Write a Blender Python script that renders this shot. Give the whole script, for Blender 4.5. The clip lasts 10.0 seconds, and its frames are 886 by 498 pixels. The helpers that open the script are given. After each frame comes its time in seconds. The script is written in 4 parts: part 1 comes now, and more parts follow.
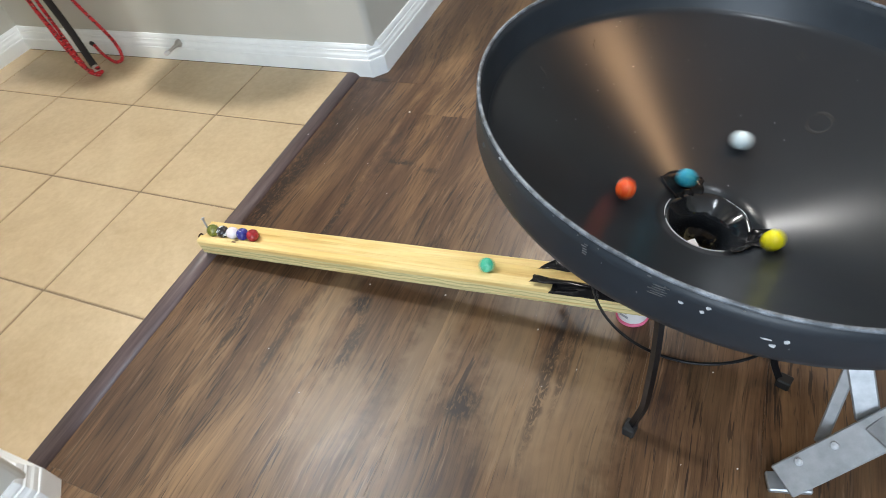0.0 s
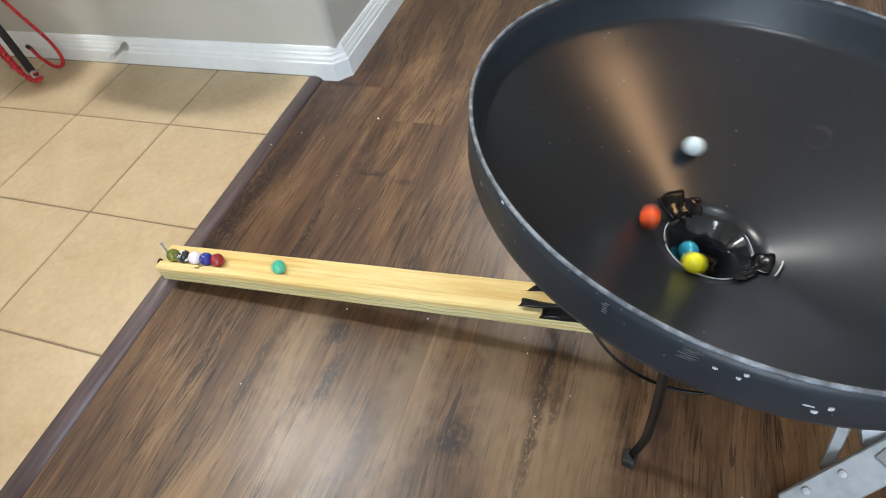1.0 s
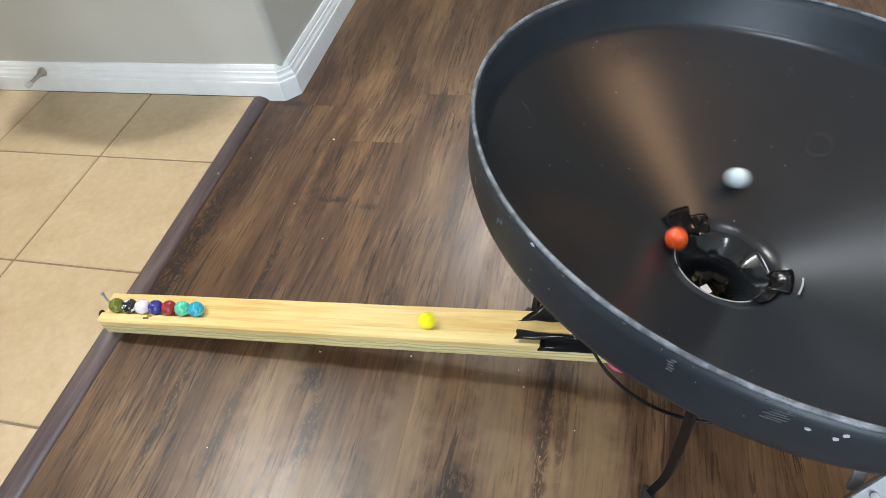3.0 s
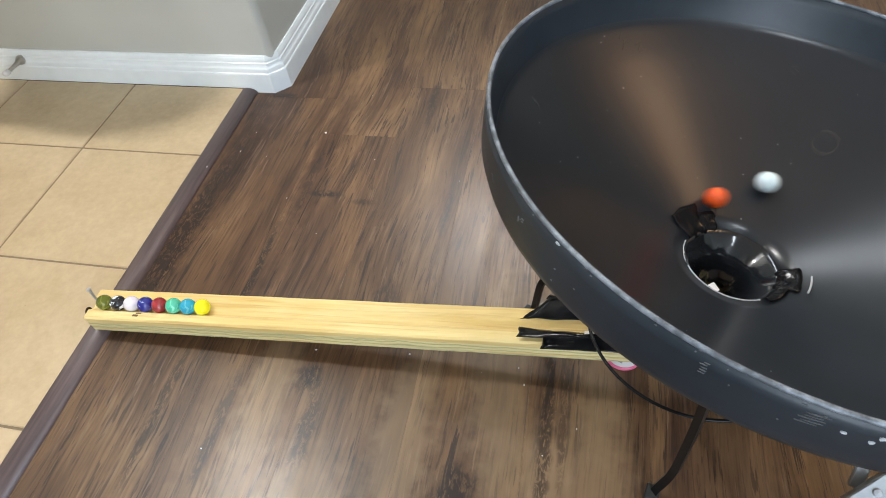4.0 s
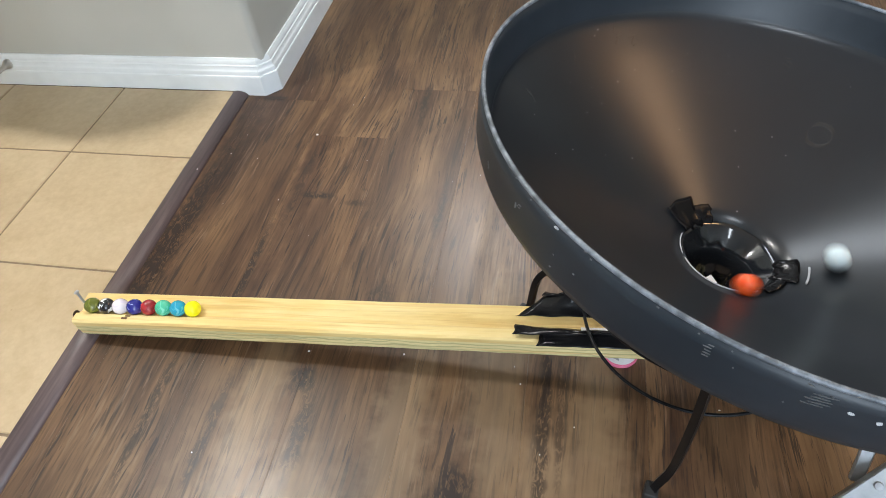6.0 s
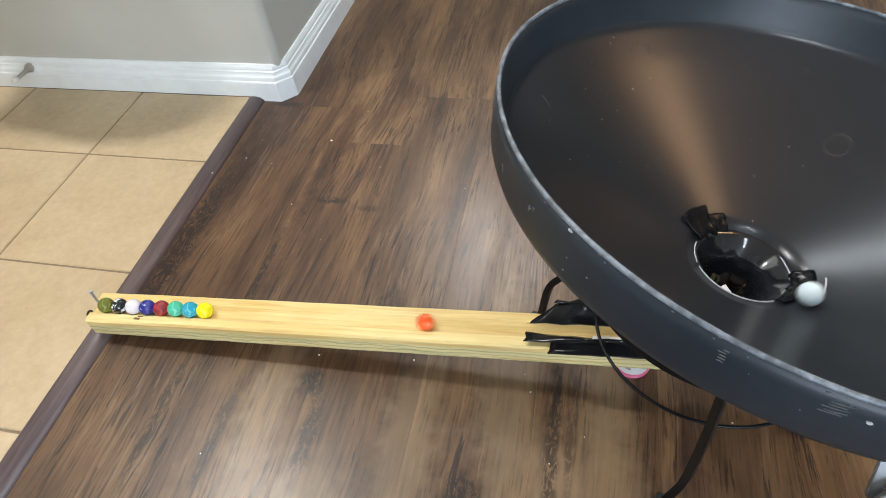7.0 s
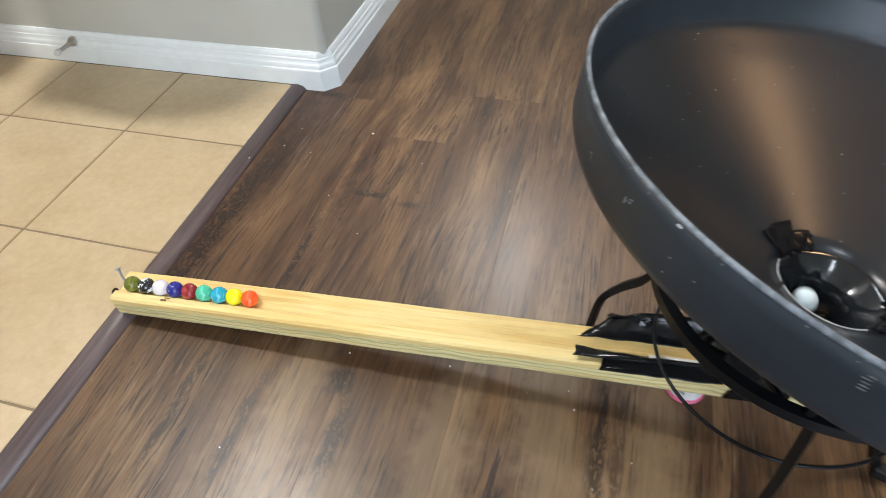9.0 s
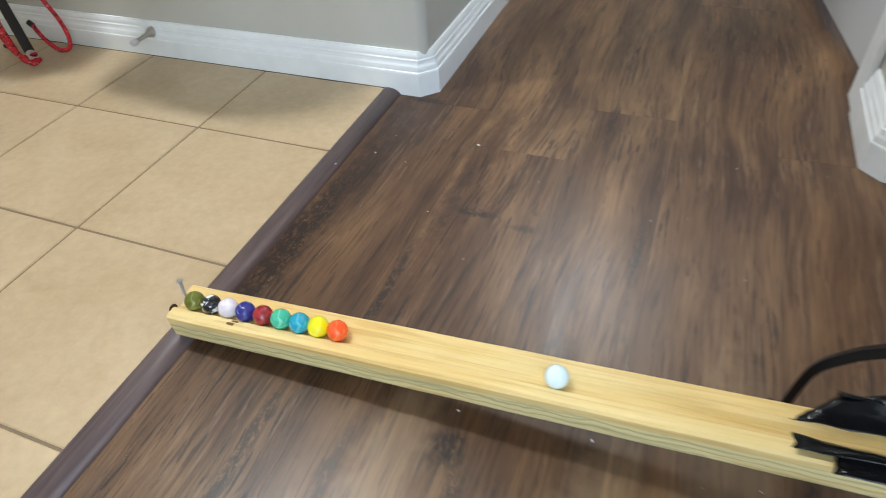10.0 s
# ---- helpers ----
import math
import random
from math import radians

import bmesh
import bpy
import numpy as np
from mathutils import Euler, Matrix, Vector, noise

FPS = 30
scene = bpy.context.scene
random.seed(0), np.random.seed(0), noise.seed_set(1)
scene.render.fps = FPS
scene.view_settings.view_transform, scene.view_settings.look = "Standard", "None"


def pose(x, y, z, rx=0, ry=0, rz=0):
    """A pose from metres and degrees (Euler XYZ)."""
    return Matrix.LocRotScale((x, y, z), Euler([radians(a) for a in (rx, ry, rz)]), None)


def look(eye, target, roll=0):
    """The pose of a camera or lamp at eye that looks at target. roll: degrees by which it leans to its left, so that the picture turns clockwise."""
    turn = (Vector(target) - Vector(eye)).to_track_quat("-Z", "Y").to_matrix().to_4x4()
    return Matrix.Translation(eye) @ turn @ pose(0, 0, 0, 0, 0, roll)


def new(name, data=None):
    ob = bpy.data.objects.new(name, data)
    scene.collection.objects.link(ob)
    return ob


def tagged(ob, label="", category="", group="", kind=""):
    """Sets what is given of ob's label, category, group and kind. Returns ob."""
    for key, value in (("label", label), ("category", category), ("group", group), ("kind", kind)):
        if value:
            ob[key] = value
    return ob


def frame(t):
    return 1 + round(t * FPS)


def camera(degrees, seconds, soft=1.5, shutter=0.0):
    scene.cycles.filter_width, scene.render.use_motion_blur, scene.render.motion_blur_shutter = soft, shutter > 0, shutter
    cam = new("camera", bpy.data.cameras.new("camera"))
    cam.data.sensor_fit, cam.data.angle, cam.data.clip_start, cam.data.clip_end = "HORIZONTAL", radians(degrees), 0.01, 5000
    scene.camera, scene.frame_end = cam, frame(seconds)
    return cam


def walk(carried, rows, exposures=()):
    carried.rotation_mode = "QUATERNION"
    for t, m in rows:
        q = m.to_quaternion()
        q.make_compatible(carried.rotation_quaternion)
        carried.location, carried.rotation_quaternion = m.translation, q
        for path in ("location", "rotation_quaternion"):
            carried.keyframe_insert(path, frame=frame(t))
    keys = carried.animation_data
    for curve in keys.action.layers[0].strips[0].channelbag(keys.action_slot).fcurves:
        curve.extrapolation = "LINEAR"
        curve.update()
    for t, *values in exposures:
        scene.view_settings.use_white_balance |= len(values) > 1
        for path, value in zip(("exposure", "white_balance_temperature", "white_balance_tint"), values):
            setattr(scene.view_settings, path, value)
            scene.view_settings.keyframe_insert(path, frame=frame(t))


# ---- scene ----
cam = camera(71.5, 10.0, 0.9, 0.5)
PATH = [
    (0, (1.330, -1.076, 0.922), (0.587, 0.086, -0.526), -14.3),
    (0.3, (1.302, -1.056, 0.921), (0.726, -0.098, -0.278), -14.0),
    (0.5, (1.282, -1.044, 0.920), (0.576, 0.150, -0.521), -13.8),
    (0.7, (1.276, -1.029, 0.922), (0.732, -0.042, -0.270), -13.4),
    (1, (1.266, -1.006, 0.924), (0.645, 0.167, -0.572), -12.8),
    (1.2, (1.260, -0.989, 0.917), (0.759, -0.058, -0.337), -12.8),
    (1.5, (1.250, -0.963, 0.907), (0.674, 0.147, -0.654), -12.8),
    (2, (1.214, -0.939, 0.891), (0.637, 0.222, -0.632), -13.0),
    (2.3, (1.201, -0.943, 0.894), (0.746, 0.031, -0.345), -12.0),
    (2.5, (1.191, -0.946, 0.894), (0.682, 0.257, -0.620), -11.4),
    (2.7, (1.185, -0.946, 0.894), (0.798, 0.065, -0.339), -11.0),
    (3.8, (1.148, -0.941, 0.888), (0.827, 0.085, -0.350), -8.5),
    (4, (1.141, -0.940, 0.887), (0.763, 0.302, -0.635), -8.1),
    (4.2, (1.137, -0.940, 0.883), (0.821, 0.086, -0.356), -7.7),
    (4.5, (1.129, -0.941, 0.878), (0.766, 0.300, -0.647), -7.2),
    (5, (1.128, -0.942, 0.874), (0.765, 0.308, -0.645), -7.0),
    (5.2, (1.132, -0.943, 0.872), (0.833, 0.104, -0.354), -7.2),
    (5.5, (1.137, -0.946, 0.869), (0.768, 0.318, -0.636), -7.6),
    (5.7, (1.137, -0.947, 0.869), (0.847, 0.092, -0.366), -7.6),
    (6.8, (1.137, -0.952, 0.864), (0.830, 0.101, -0.355), -7.6),
    (7, (1.136, -0.953, 0.863), (0.744, 0.335, -0.616), -7.6),
    (7.3, (1.130, -0.952, 0.859), (0.803, 0.113, -0.344), -7.2),
    (7.5, (1.125, -0.952, 0.856), (0.730, 0.334, -0.624), -7.0),
    (8, (1.113, -0.952, 0.850), (0.710, 0.338, -0.625), -6.4),
    (8.5, (1.106, -0.950, 0.845), (0.689, 0.339, -0.626), -5.8),
    (8.7, (1.097, -0.946, 0.832), (0.760, 0.114, -0.374), -5.4),
    (9, (1.082, -0.940, 0.813), (0.634, 0.363, -0.638), -4.9),
    (9.2, (1.065, -0.914, 0.786), (0.583, 0.389, -0.652), -5.2),
    (9.3, (1.051, -0.896, 0.771), (0.558, 0.410, -0.661), -5.1),
    (9.5, (0.994, -0.877, 0.736), (0.450, 0.431, -0.677), -5.3),
    (9.7, (0.961, -0.868, 0.713), (0.411, 0.448, -0.688), -4.4),
    (10, (0.916, -0.844, 0.661), (0.314, 0.494, -0.699), -4.6),
]
walk(cam, [(t, look(eye, to, lean)) for t, eye, to, lean in PATH], exposures=[(0.0, -0.01, 6350, 10), (9.0, -0.01, 6350, 10), (9.5, -0.06, 6150, 9), (10.0, -0.19, 6100, 9)])

# ---- light ----
CEIL = 2.44
world = bpy.data.worlds.new("world")
scene.world = world
world.use_nodes = True
wn = world.node_tree.nodes
sky = wn.new("ShaderNodeTexSky")
sky.sky_type, sky.sun_disc, sky.sun_elevation, sky.sun_rotation = "NISHITA", False, radians(35), radians(200)
world.node_tree.links.new(sky.outputs[0], wn["Background"].inputs[0])
wn["Background"].inputs[1].default_value = 0.1


def lamp(name, x, y, z, size, watts, colour, rx=0, ry=0, rz=0, size_y=None):
    d = bpy.data.lights.new(name, "AREA")
    d.energy, d.color, d.size = watts, colour, size
    d.shape = "DISK"
    if size_y:
        d.shape, d.size_y = "RECTANGLE", size_y
    ob = new(name, d)
    ob.matrix_world = pose(x, y, z, rx, ry, rz)
    return ob


COOL, NEUTRAL = (0.76, 0.88, 1.0), (1.0, 0.975, 0.94)
lamp("hall_lamp_light", 0.60, 1.80, CEIL - 0.075, 0.50, 36, NEUTRAL)
lamp("entry_lamp_light", -0.28, -0.12, CEIL - 0.075, 0.17, 35, NEUTRAL)
# added fill behind the viewer, also mirrored in the hole's liner; no known lamp
lamp("room_fill_light", 1.9, -1.6, CEIL - 0.075, 0.46, 12, (0.84, 0.92, 1.0))
lamp("side_room_lamp_light", 1.50, 1.30, CEIL - 0.075, 0.62, 17, (0.86, 0.93, 1.0))
lamp("floor_lamp_light", 2.75, 0.42, 1.95, 0.36, 8.5, (1.0, 0.60, 0.30), 75, 0, 117, 0.24)
lamp("window_light", 2.4, -3.93, 1.45, 1.8, 114, COOL, 90, 0, 0, 1.3)

# ---- materials ----


def mat(name, base=(0.5, 0.5, 0.5), rough=0.5, metal=0.0, coat=0.0, trans=0.0, ior=1.45):
    m = bpy.data.materials.new(name)
    m.use_nodes = True
    b = m.node_tree.nodes["Principled BSDF"]
    b.inputs["Base Color"].default_value = (*base, 1)
    b.inputs["Roughness"].default_value = rough
    b.inputs["Metallic"].default_value = metal
    b.inputs["Coat Weight"].default_value = coat
    b.inputs["Coat Roughness"].default_value = 0.05
    b.inputs["Transmission Weight"].default_value = trans
    b.inputs["IOR"].default_value = ior
    return m


class Nodes:
    """Short hand for building one material's node tree."""

    def __init__(self, m):
        self.t = m.node_tree
        self.b = self.t.nodes["Principled BSDF"]

    def n(self, kind, **values):
        node = self.t.nodes.new(kind)
        for k, v in values.items():
            key = k.replace("_", " ").title() if k not in node.inputs else k
            node.inputs[key].default_value = v
        return node

    def link(self, a, b):
        self.t.links.new(a, b)

    def coords(self, scale=(1, 1, 1), rot=(0, 0, 0), per_object=0.0, kind="Object"):
        tc = self.t.nodes.new("ShaderNodeTexCoord")
        mp = self.t.nodes.new("ShaderNodeMapping")
        mp.inputs["Scale"].default_value = scale
        mp.inputs["Rotation"].default_value = rot
        src = tc.outputs[kind]
        if per_object:
            oi = self.t.nodes.new("ShaderNodeObjectInfo")
            mul = self.t.nodes.new("ShaderNodeVectorMath")
            mul.operation = "MULTIPLY_ADD"
            cm = self.t.nodes.new("ShaderNodeCombineXYZ")
            for i in range(3):
                self.link(oi.outputs["Random"], cm.inputs[i])
            self.link(cm.outputs[0], mul.inputs[0])
            mul.inputs[1].default_value = (per_object, per_object * 1.7, per_object * 0.6)
            self.link(src, mul.inputs[2])
            src = mul.outputs[0]
        self.link(src, mp.inputs["Vector"])
        return mp.outputs[0]

    def noise(self, vec, scale, detail=4, rough=0.55, dist=0.0):
        nz = self.n("ShaderNodeTexNoise", scale=scale, detail=detail, roughness=rough, distortion=dist)
        self.link(vec, nz.inputs["Vector"])
        return nz.outputs["Fac"]

    def ramp(self, fac, stops):
        r = self.t.nodes.new("ShaderNodeValToRGB")
        e = r.color_ramp.elements
        while len(e) < len(stops):
            e.new(0.5)
        for el, (p, c) in zip(e, stops):
            el.position = p
            el.color = (*c, 1) if len(c) == 3 else (c[0], c[0], c[0], 1)
        self.link(fac, r.inputs[0])
        return r.outputs[0]

    def mix(self, fac, a, b, mode="MIX"):
        mx = self.t.nodes.new("ShaderNodeMix")
        mx.data_type, mx.blend_type = "RGBA", mode
        for sock, v in ((mx.inputs[0], fac), (mx.inputs[6], a), (mx.inputs[7], b)):
            if isinstance(v, bpy.types.NodeSocket):
                self.link(v, sock)
            elif isinstance(v, (int, float)):
                sock.default_value = v
            else:
                sock.default_value = (*v, 1)
        return mx.outputs[2]

    def bump(self, height, strength, distance=0.001):
        bp = self.n("ShaderNodeBump", strength=strength, distance=distance)
        self.link(height, bp.inputs["Height"])
        self.link(bp.outputs[0], self.b.inputs["Normal"])

    def colour(self, c):
        self.link(c, self.b.inputs["Base Color"])

    def rough(self, c):
        self.link(c, self.b.inputs["Roughness"])


def tile_material():
    m = mat("glazed_beige_tile", rough=0.3)
    s = Nodes(m)
    v = s.coords(per_object=9.0)
    big = s.noise(v, 7, 5, 0.6, 0.6)
    fine = s.noise(v, 60, 5, 0.6)
    c = s.ramp(big, [(0.3, (0.465, 0.347, 0.203)), (0.7, (0.595, 0.470, 0.300))])
    c = s.mix(0.22, c, s.ramp(fine, [(0.3, (0.40, 0.29, 0.17)), (0.7, (0.70, 0.57, 0.39))]))
    pits = s.ramp(s.noise(v, 26, 2, 0.5), [(0.17, (1,)), (0.2, (0,))])
    c = s.mix(pits, c, (0.33, 0.22, 0.12))
    s.colour(c)
    s.rough(s.ramp(big, [(0.3, (0.30,)), (0.7, (0.42,))]))
    s.bump(fine, 0.08)
    return m


# printed figure of the floor: centre x, y, half sizes, strength; dark worn patches, plum-brown bands, golden bands;
# some bands also carry painted light and shade
PATCHES = [(0.386, -0.20, 0.034, 0.34, 1.0), (0.372, -0.30, 0.024, 0.20, 1.0), (0.405, 0.10, 0.030, 0.18, 0.6), (0.752, -0.512, 0.030, 0.036, 1.0), (0.775, -0.60, 0.020, 0.10, 0.8), (1.020, -0.655, 0.036, 0.045, 1.0), (0.642, -0.094, 0.045, 0.014, 1.0), (0.600, -0.05, 0.014, 0.16, 0.7), (0.812, 0.23, 0.014, 0.10, 0.8), (1.140, -0.53, 0.014, 0.24, 0.8), (1.165, -0.50, 0.010, 0.16, 0.6), (0.43, 0.232, 0.055, 0.014, 0.9), (0.575, -0.30, 0.012, 0.16, 0.9), (0.84, -0.335, 0.03, 0.045, 0.6), (0.91, -0.11, 0.010, 0.12, 0.7), (0.52, -0.60, 0.012, 0.18, 0.8), (0.63, -0.62, 0.014, 0.14, 0.7), (0.735, -0.11, 0.030, 0.012, 0.7)]
# last band: a darker plank, with the bowl's shade painted in as well
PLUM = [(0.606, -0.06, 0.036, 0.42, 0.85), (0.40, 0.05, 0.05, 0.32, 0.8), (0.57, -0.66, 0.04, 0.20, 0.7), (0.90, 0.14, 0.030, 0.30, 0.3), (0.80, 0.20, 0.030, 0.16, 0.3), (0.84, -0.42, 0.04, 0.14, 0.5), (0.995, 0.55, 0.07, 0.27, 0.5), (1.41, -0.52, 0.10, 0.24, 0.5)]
# golden plank tone plus painted brightness for the better lit floor near the viewer
GOLD_LIT = [(0.69, -0.55, 0.050, 0.22, 0.7), (0.93, -0.60, 0.06, 0.22, 0.8), (0.80, -0.72, 0.09, 0.12, 0.7), (1.20, -0.66, 0.09, 0.24, 0.7), (1.06, -0.46, 0.06, 0.22, 0.8), (1.22, -0.46, 0.04, 0.18, 0.6), (1.11, -0.64, 0.08, 0.14, 0.7)]


def plank_material():
    m = mat("dark_wood_laminate", rough=0.38)
    s = Nodes(m)
    geo = s.t.nodes.new("ShaderNodeNewGeometry")
    local = s.coords(per_object=7.0)
    sway = s.n("ShaderNodeTexNoise", scale=2.6, detail=1.0)
    s.link(local, sway.inputs["Vector"])
    warp = s.t.nodes.new("ShaderNodeVectorMath")
    warp.operation = "MULTIPLY_ADD"
    s.link(sway.outputs["Color"], warp.inputs[0])
    warp.inputs[1].default_value = (0.050, 0.12, 0)
    s.link(local, warp.inputs[2])

    def along(scale):
        mp = s.n("ShaderNodeMapping", scale=scale)
        s.link(warp.outputs[0], mp.inputs["Vector"])
        return mp.outputs[0]
    broad = s.noise(along((1, 0.18, 1)), 12, 4, 0.55, 0.5)
    streak = s.noise(along((1, 0.10, 1)), 42, 5, 0.66, 0.4)
    fine = s.noise(along((1, 0.036, 1)), 200, 4, 0.65, 0.2)
    c = s.ramp(broad, [(0.30, (0.055, 0.029, 0.018)), (0.44, (0.108, 0.061, 0.033)), (0.56, (0.155, 0.091, 0.047)), (0.72, (0.222, 0.136, 0.072))])
    c = s.mix(1.0, c, s.ramp(streak, [(0.30, (0.62, 0.57, 0.57)), (0.48, (1.0, 0.98, 0.96)), (0.70, (1.22, 1.20, 1.15))]), "MULTIPLY")
    c = s.mix(1.0, c, s.ramp(fine, [(0.33, (0.55, 0.53, 0.53)), (0.46, (0.98, 0.98, 0.98)), (0.68, (1.22, 1.21, 1.18))]), "MULTIPLY")
    # open pores: short sharp dark strokes, gathered in places
    where = s.ramp(s.noise(along((1, 0.22, 1)), 13, 3, 0.55), [(0.40, (0.0,)), (0.53, (1,))])
    lines = s.ramp(s.noise(along((1, 0.055, 1)), 180, 3, 0.6, 0.2), [(0.38, (0.92,)), (0.42, (0,))])
    c = s.mix(s.mix(1.0, lines, where, "MULTIPLY"), c, (0.034, 0.021, 0.016))
    strokes = s.ramp(s.noise(along((1, 0.09, 1)), 110, 3, 0.6, 0.3), [(0.33, (0.7,)), (0.37, (0,))])
    c = s.mix(strokes, c, (0.044, 0.027, 0.020))
    pale = s.ramp(s.noise(along((1, 0.06, 1)), 150, 3, 0.6, 0.2), [(0.58, (0,)), (0.66, (0.26,))])
    c = s.mix(s.mix(1.0, pale, where, "MULTIPLY"), c, (0.36, 0.25, 0.16))
    speck = s.ramp(s.noise(s.coords((1, 0.40, 1), kind="Object"), 120, 4, 0.75, 1.0), [(0.42, (0.12,)), (0.50, (1.0,))])
    nz = s.n("ShaderNodeTexNoise", scale=38.0, detail=4.0)
    s.link(geo.outputs["Position"], nz.inputs["Vector"])
    off = s.t.nodes.new("ShaderNodeVectorMath")
    off.operation = "MULTIPLY_ADD"
    s.link(nz.outputs["Color"], off.inputs[0])
    off.inputs[1].default_value, off.inputs[2].default_value = (1.1, 0.7, 0), (-0.55, -0.35, 0)

    def blot(x, y, rx, ry, strength):
        mp = s.n("ShaderNodeMapping")
        mp.vector_type = "TEXTURE"
        mp.inputs["Location"].default_value, mp.inputs["Scale"].default_value = (x, y, 0), (rx, ry, 1)
        s.link(geo.outputs["Position"], mp.inputs["Vector"])
        ln = s.t.nodes.new("ShaderNodeVectorMath")
        ln.operation = "LENGTH"
        wob = s.t.nodes.new("ShaderNodeVectorMath")
        wob.operation = "ADD"
        s.link(mp.outputs[0], wob.inputs[0])
        s.link(off.outputs[0], wob.inputs[1])
        s.link(wob.outputs[0], ln.inputs[0])
        return s.ramp(ln.outputs["Value"], [(0.45, (1.0 * strength,)), (1.05, (0,))])
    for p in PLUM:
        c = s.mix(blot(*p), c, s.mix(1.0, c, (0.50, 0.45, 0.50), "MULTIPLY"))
    for p in GOLD_LIT:
        c = s.mix(blot(*p), c, s.mix(0.55, c, (0.320, 0.222, 0.130)))
    for p in PATCHES:
        c = s.mix(s.mix(1.0, blot(*p), speck, "MULTIPLY"), c, (0.026, 0.017, 0.014))
    oi = s.t.nodes.new("ShaderNodeObjectInfo")
    c = s.mix(1.0, c, s.ramp(oi.outputs["Random"], [(0.0, (0.88, 0.87, 0.87)), (1.0, (1.07, 1.06, 1.04))]), "MULTIPLY")
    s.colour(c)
    s.rough(s.ramp(streak, [(0.3, (0.40,)), (0.7, (0.29,))]))
    s.bump(fine, 0.18, 0.0006)
    return m


def wood_material():
    m = mat("raw_pine", rough=0.55)
    s = Nodes(m)
    v = s.coords((0.045, 1, 1))
    grain = s.noise(v, 85, 4, 0.6, 0.5)
    broad = s.noise(s.coords((0.12, 1, 1)), 26, 3, 0.5, 0.8)
    c = s.ramp(grain, [(0.32, (0.550, 0.338, 0.099)), (0.46, (0.760, 0.565, 0.219)), (0.56, (0.800, 0.618, 0.258)), (0.68, (0.860, 0.709, 0.353))])
    c = s.mix(0.45, c, s.ramp(broad, [(0.38, (0.700, 0.463, 0.146)), (0.62, (0.840, 0.685, 0.344))]))
    # greenish treated heartwood bands low on the sides
    z = s.t.nodes.new("ShaderNodeSeparateXYZ")
    tc = s.t.nodes.new("ShaderNodeTexCoord")
    s.link(tc.outputs["Object"], z.inputs[0])
    mr = s.n("ShaderNodeMapRange")
    mr.inputs["From Min"].default_value, mr.inputs["From Max"].default_value = -0.030, -0.0095
    mr.inputs["To Min"].default_value, mr.inputs["To Max"].default_value = 1, 0
    s.link(z.outputs[2], mr.inputs["Value"])
    ripple = s.n("ShaderNodeTexNoise", scale=21.0, detail=3.0, roughness=0.6)
    s.link(s.coords((1.0, 0.3, 0.6)), ripple.inputs["Vector"])
    bend = s.t.nodes.new("ShaderNodeVectorMath")
    bend.operation = "MULTIPLY_ADD"
    s.link(ripple.outputs["Color"], bend.inputs[0])
    bend.inputs[1].default_value = (0, 0, 0.020)
    s.link(tc.outputs["Object"], bend.inputs[2])
    level = s.n("ShaderNodeMapping", scale=(0.05, 0.05, 1))
    s.link(bend.outputs[0], level.inputs["Vector"])
    layers = s.noise(level.outputs[0], 150, 3, 0.6)
    bands = s.ramp(layers, [(0.36, (0.85,)), (0.50, (0.0,))])
    side = s.ramp(mr.outputs[0], [(0.05, (0,)), (0.22, (1,))])
    c = s.mix(s.mix(0.6, (0, 0, 0), side), c, (0.76, 0.70, 0.40))
    c = s.mix(s.mix(1.0, side, bands, "MULTIPLY"), c, (0.50, 0.45, 0.23))
    wave = s.t.nodes.new("ShaderNodeTexWave")
    wave.bands_direction = "Z"
    for key, val in (("Scale", 34.0), ("Distortion", 5.0), ("Detail", 2.0), ("Detail Scale", 1.0), ("Detail Roughness", 0.6)):
        wave.inputs[key].default_value = val
    s.link(s.coords((0.62, 0.3, 1)), wave.inputs["Vector"])
    growth = s.ramp(wave.outputs["Fac"], [(0.05, (0.75,)), (0.32, (0.0,))])
    c = s.mix(s.mix(1.0, side, growth, "MULTIPLY"), c, (0.42, 0.37, 0.17))
    rings = s.ramp(s.noise(s.coords((0.022, 1, 0.6)), 190, 3, 0.55, 0.3), [(0.36, (0.50,)), (0.44, (0,))])
    c = s.mix(rings, c, (0.62, 0.40, 0.14))
    s.colour(c)
    s.bump(grain, 0.15, 0.0006)
    return m


def wall_material():
    m = mat("greige_wall_paint", rough=0.6)
    s = Nodes(m)
    v = s.coords(kind="Object")
    n1 = s.noise(v, 3, 2)
    s.colour(s.ramp(n1, [(0.3, (0.496, 0.497, 0.456)), (0.7, (0.536, 0.536, 0.496))]))
    s.bump(s.noise(v, 160, 3, 0.6), 0.12, 0.0008)
    return m


def trim_material():
    m = mat("white_trim_paint", rough=0.32)
    s = Nodes(m)
    v = s.coords()
    s.colour(s.ramp(s.noise(v, 14, 4, 0.6), [(0.3, (0.80, 0.84, 0.86)), (0.6, (0.86, 0.90, 0.92))]))
    s.bump(s.noise(v, 45, 3), 0.06)
    return m


def bowl_material():
    m = mat("black_enamel", (0.02, 0.02, 0.022), 0.275, ior=1.55)
    s = Nodes(m)
    v = s.coords()
    n1 = s.noise(v, 8, 2, 0.5)
    c = s.ramp(n1, [(0.2, (0.0125, 0.0155, 0.0195)), (0.8, (0.0165, 0.0200, 0.0250))])
    s.colour(c)
    return m


# side walls: cool light on them is put into a bluer, paler base colour
def bowl_side_material():
    m = mat("bluish_black_side", (0.03, 0.03, 0.03), 0.42, ior=1.42)
    s = Nodes(m)
    v = s.coords()
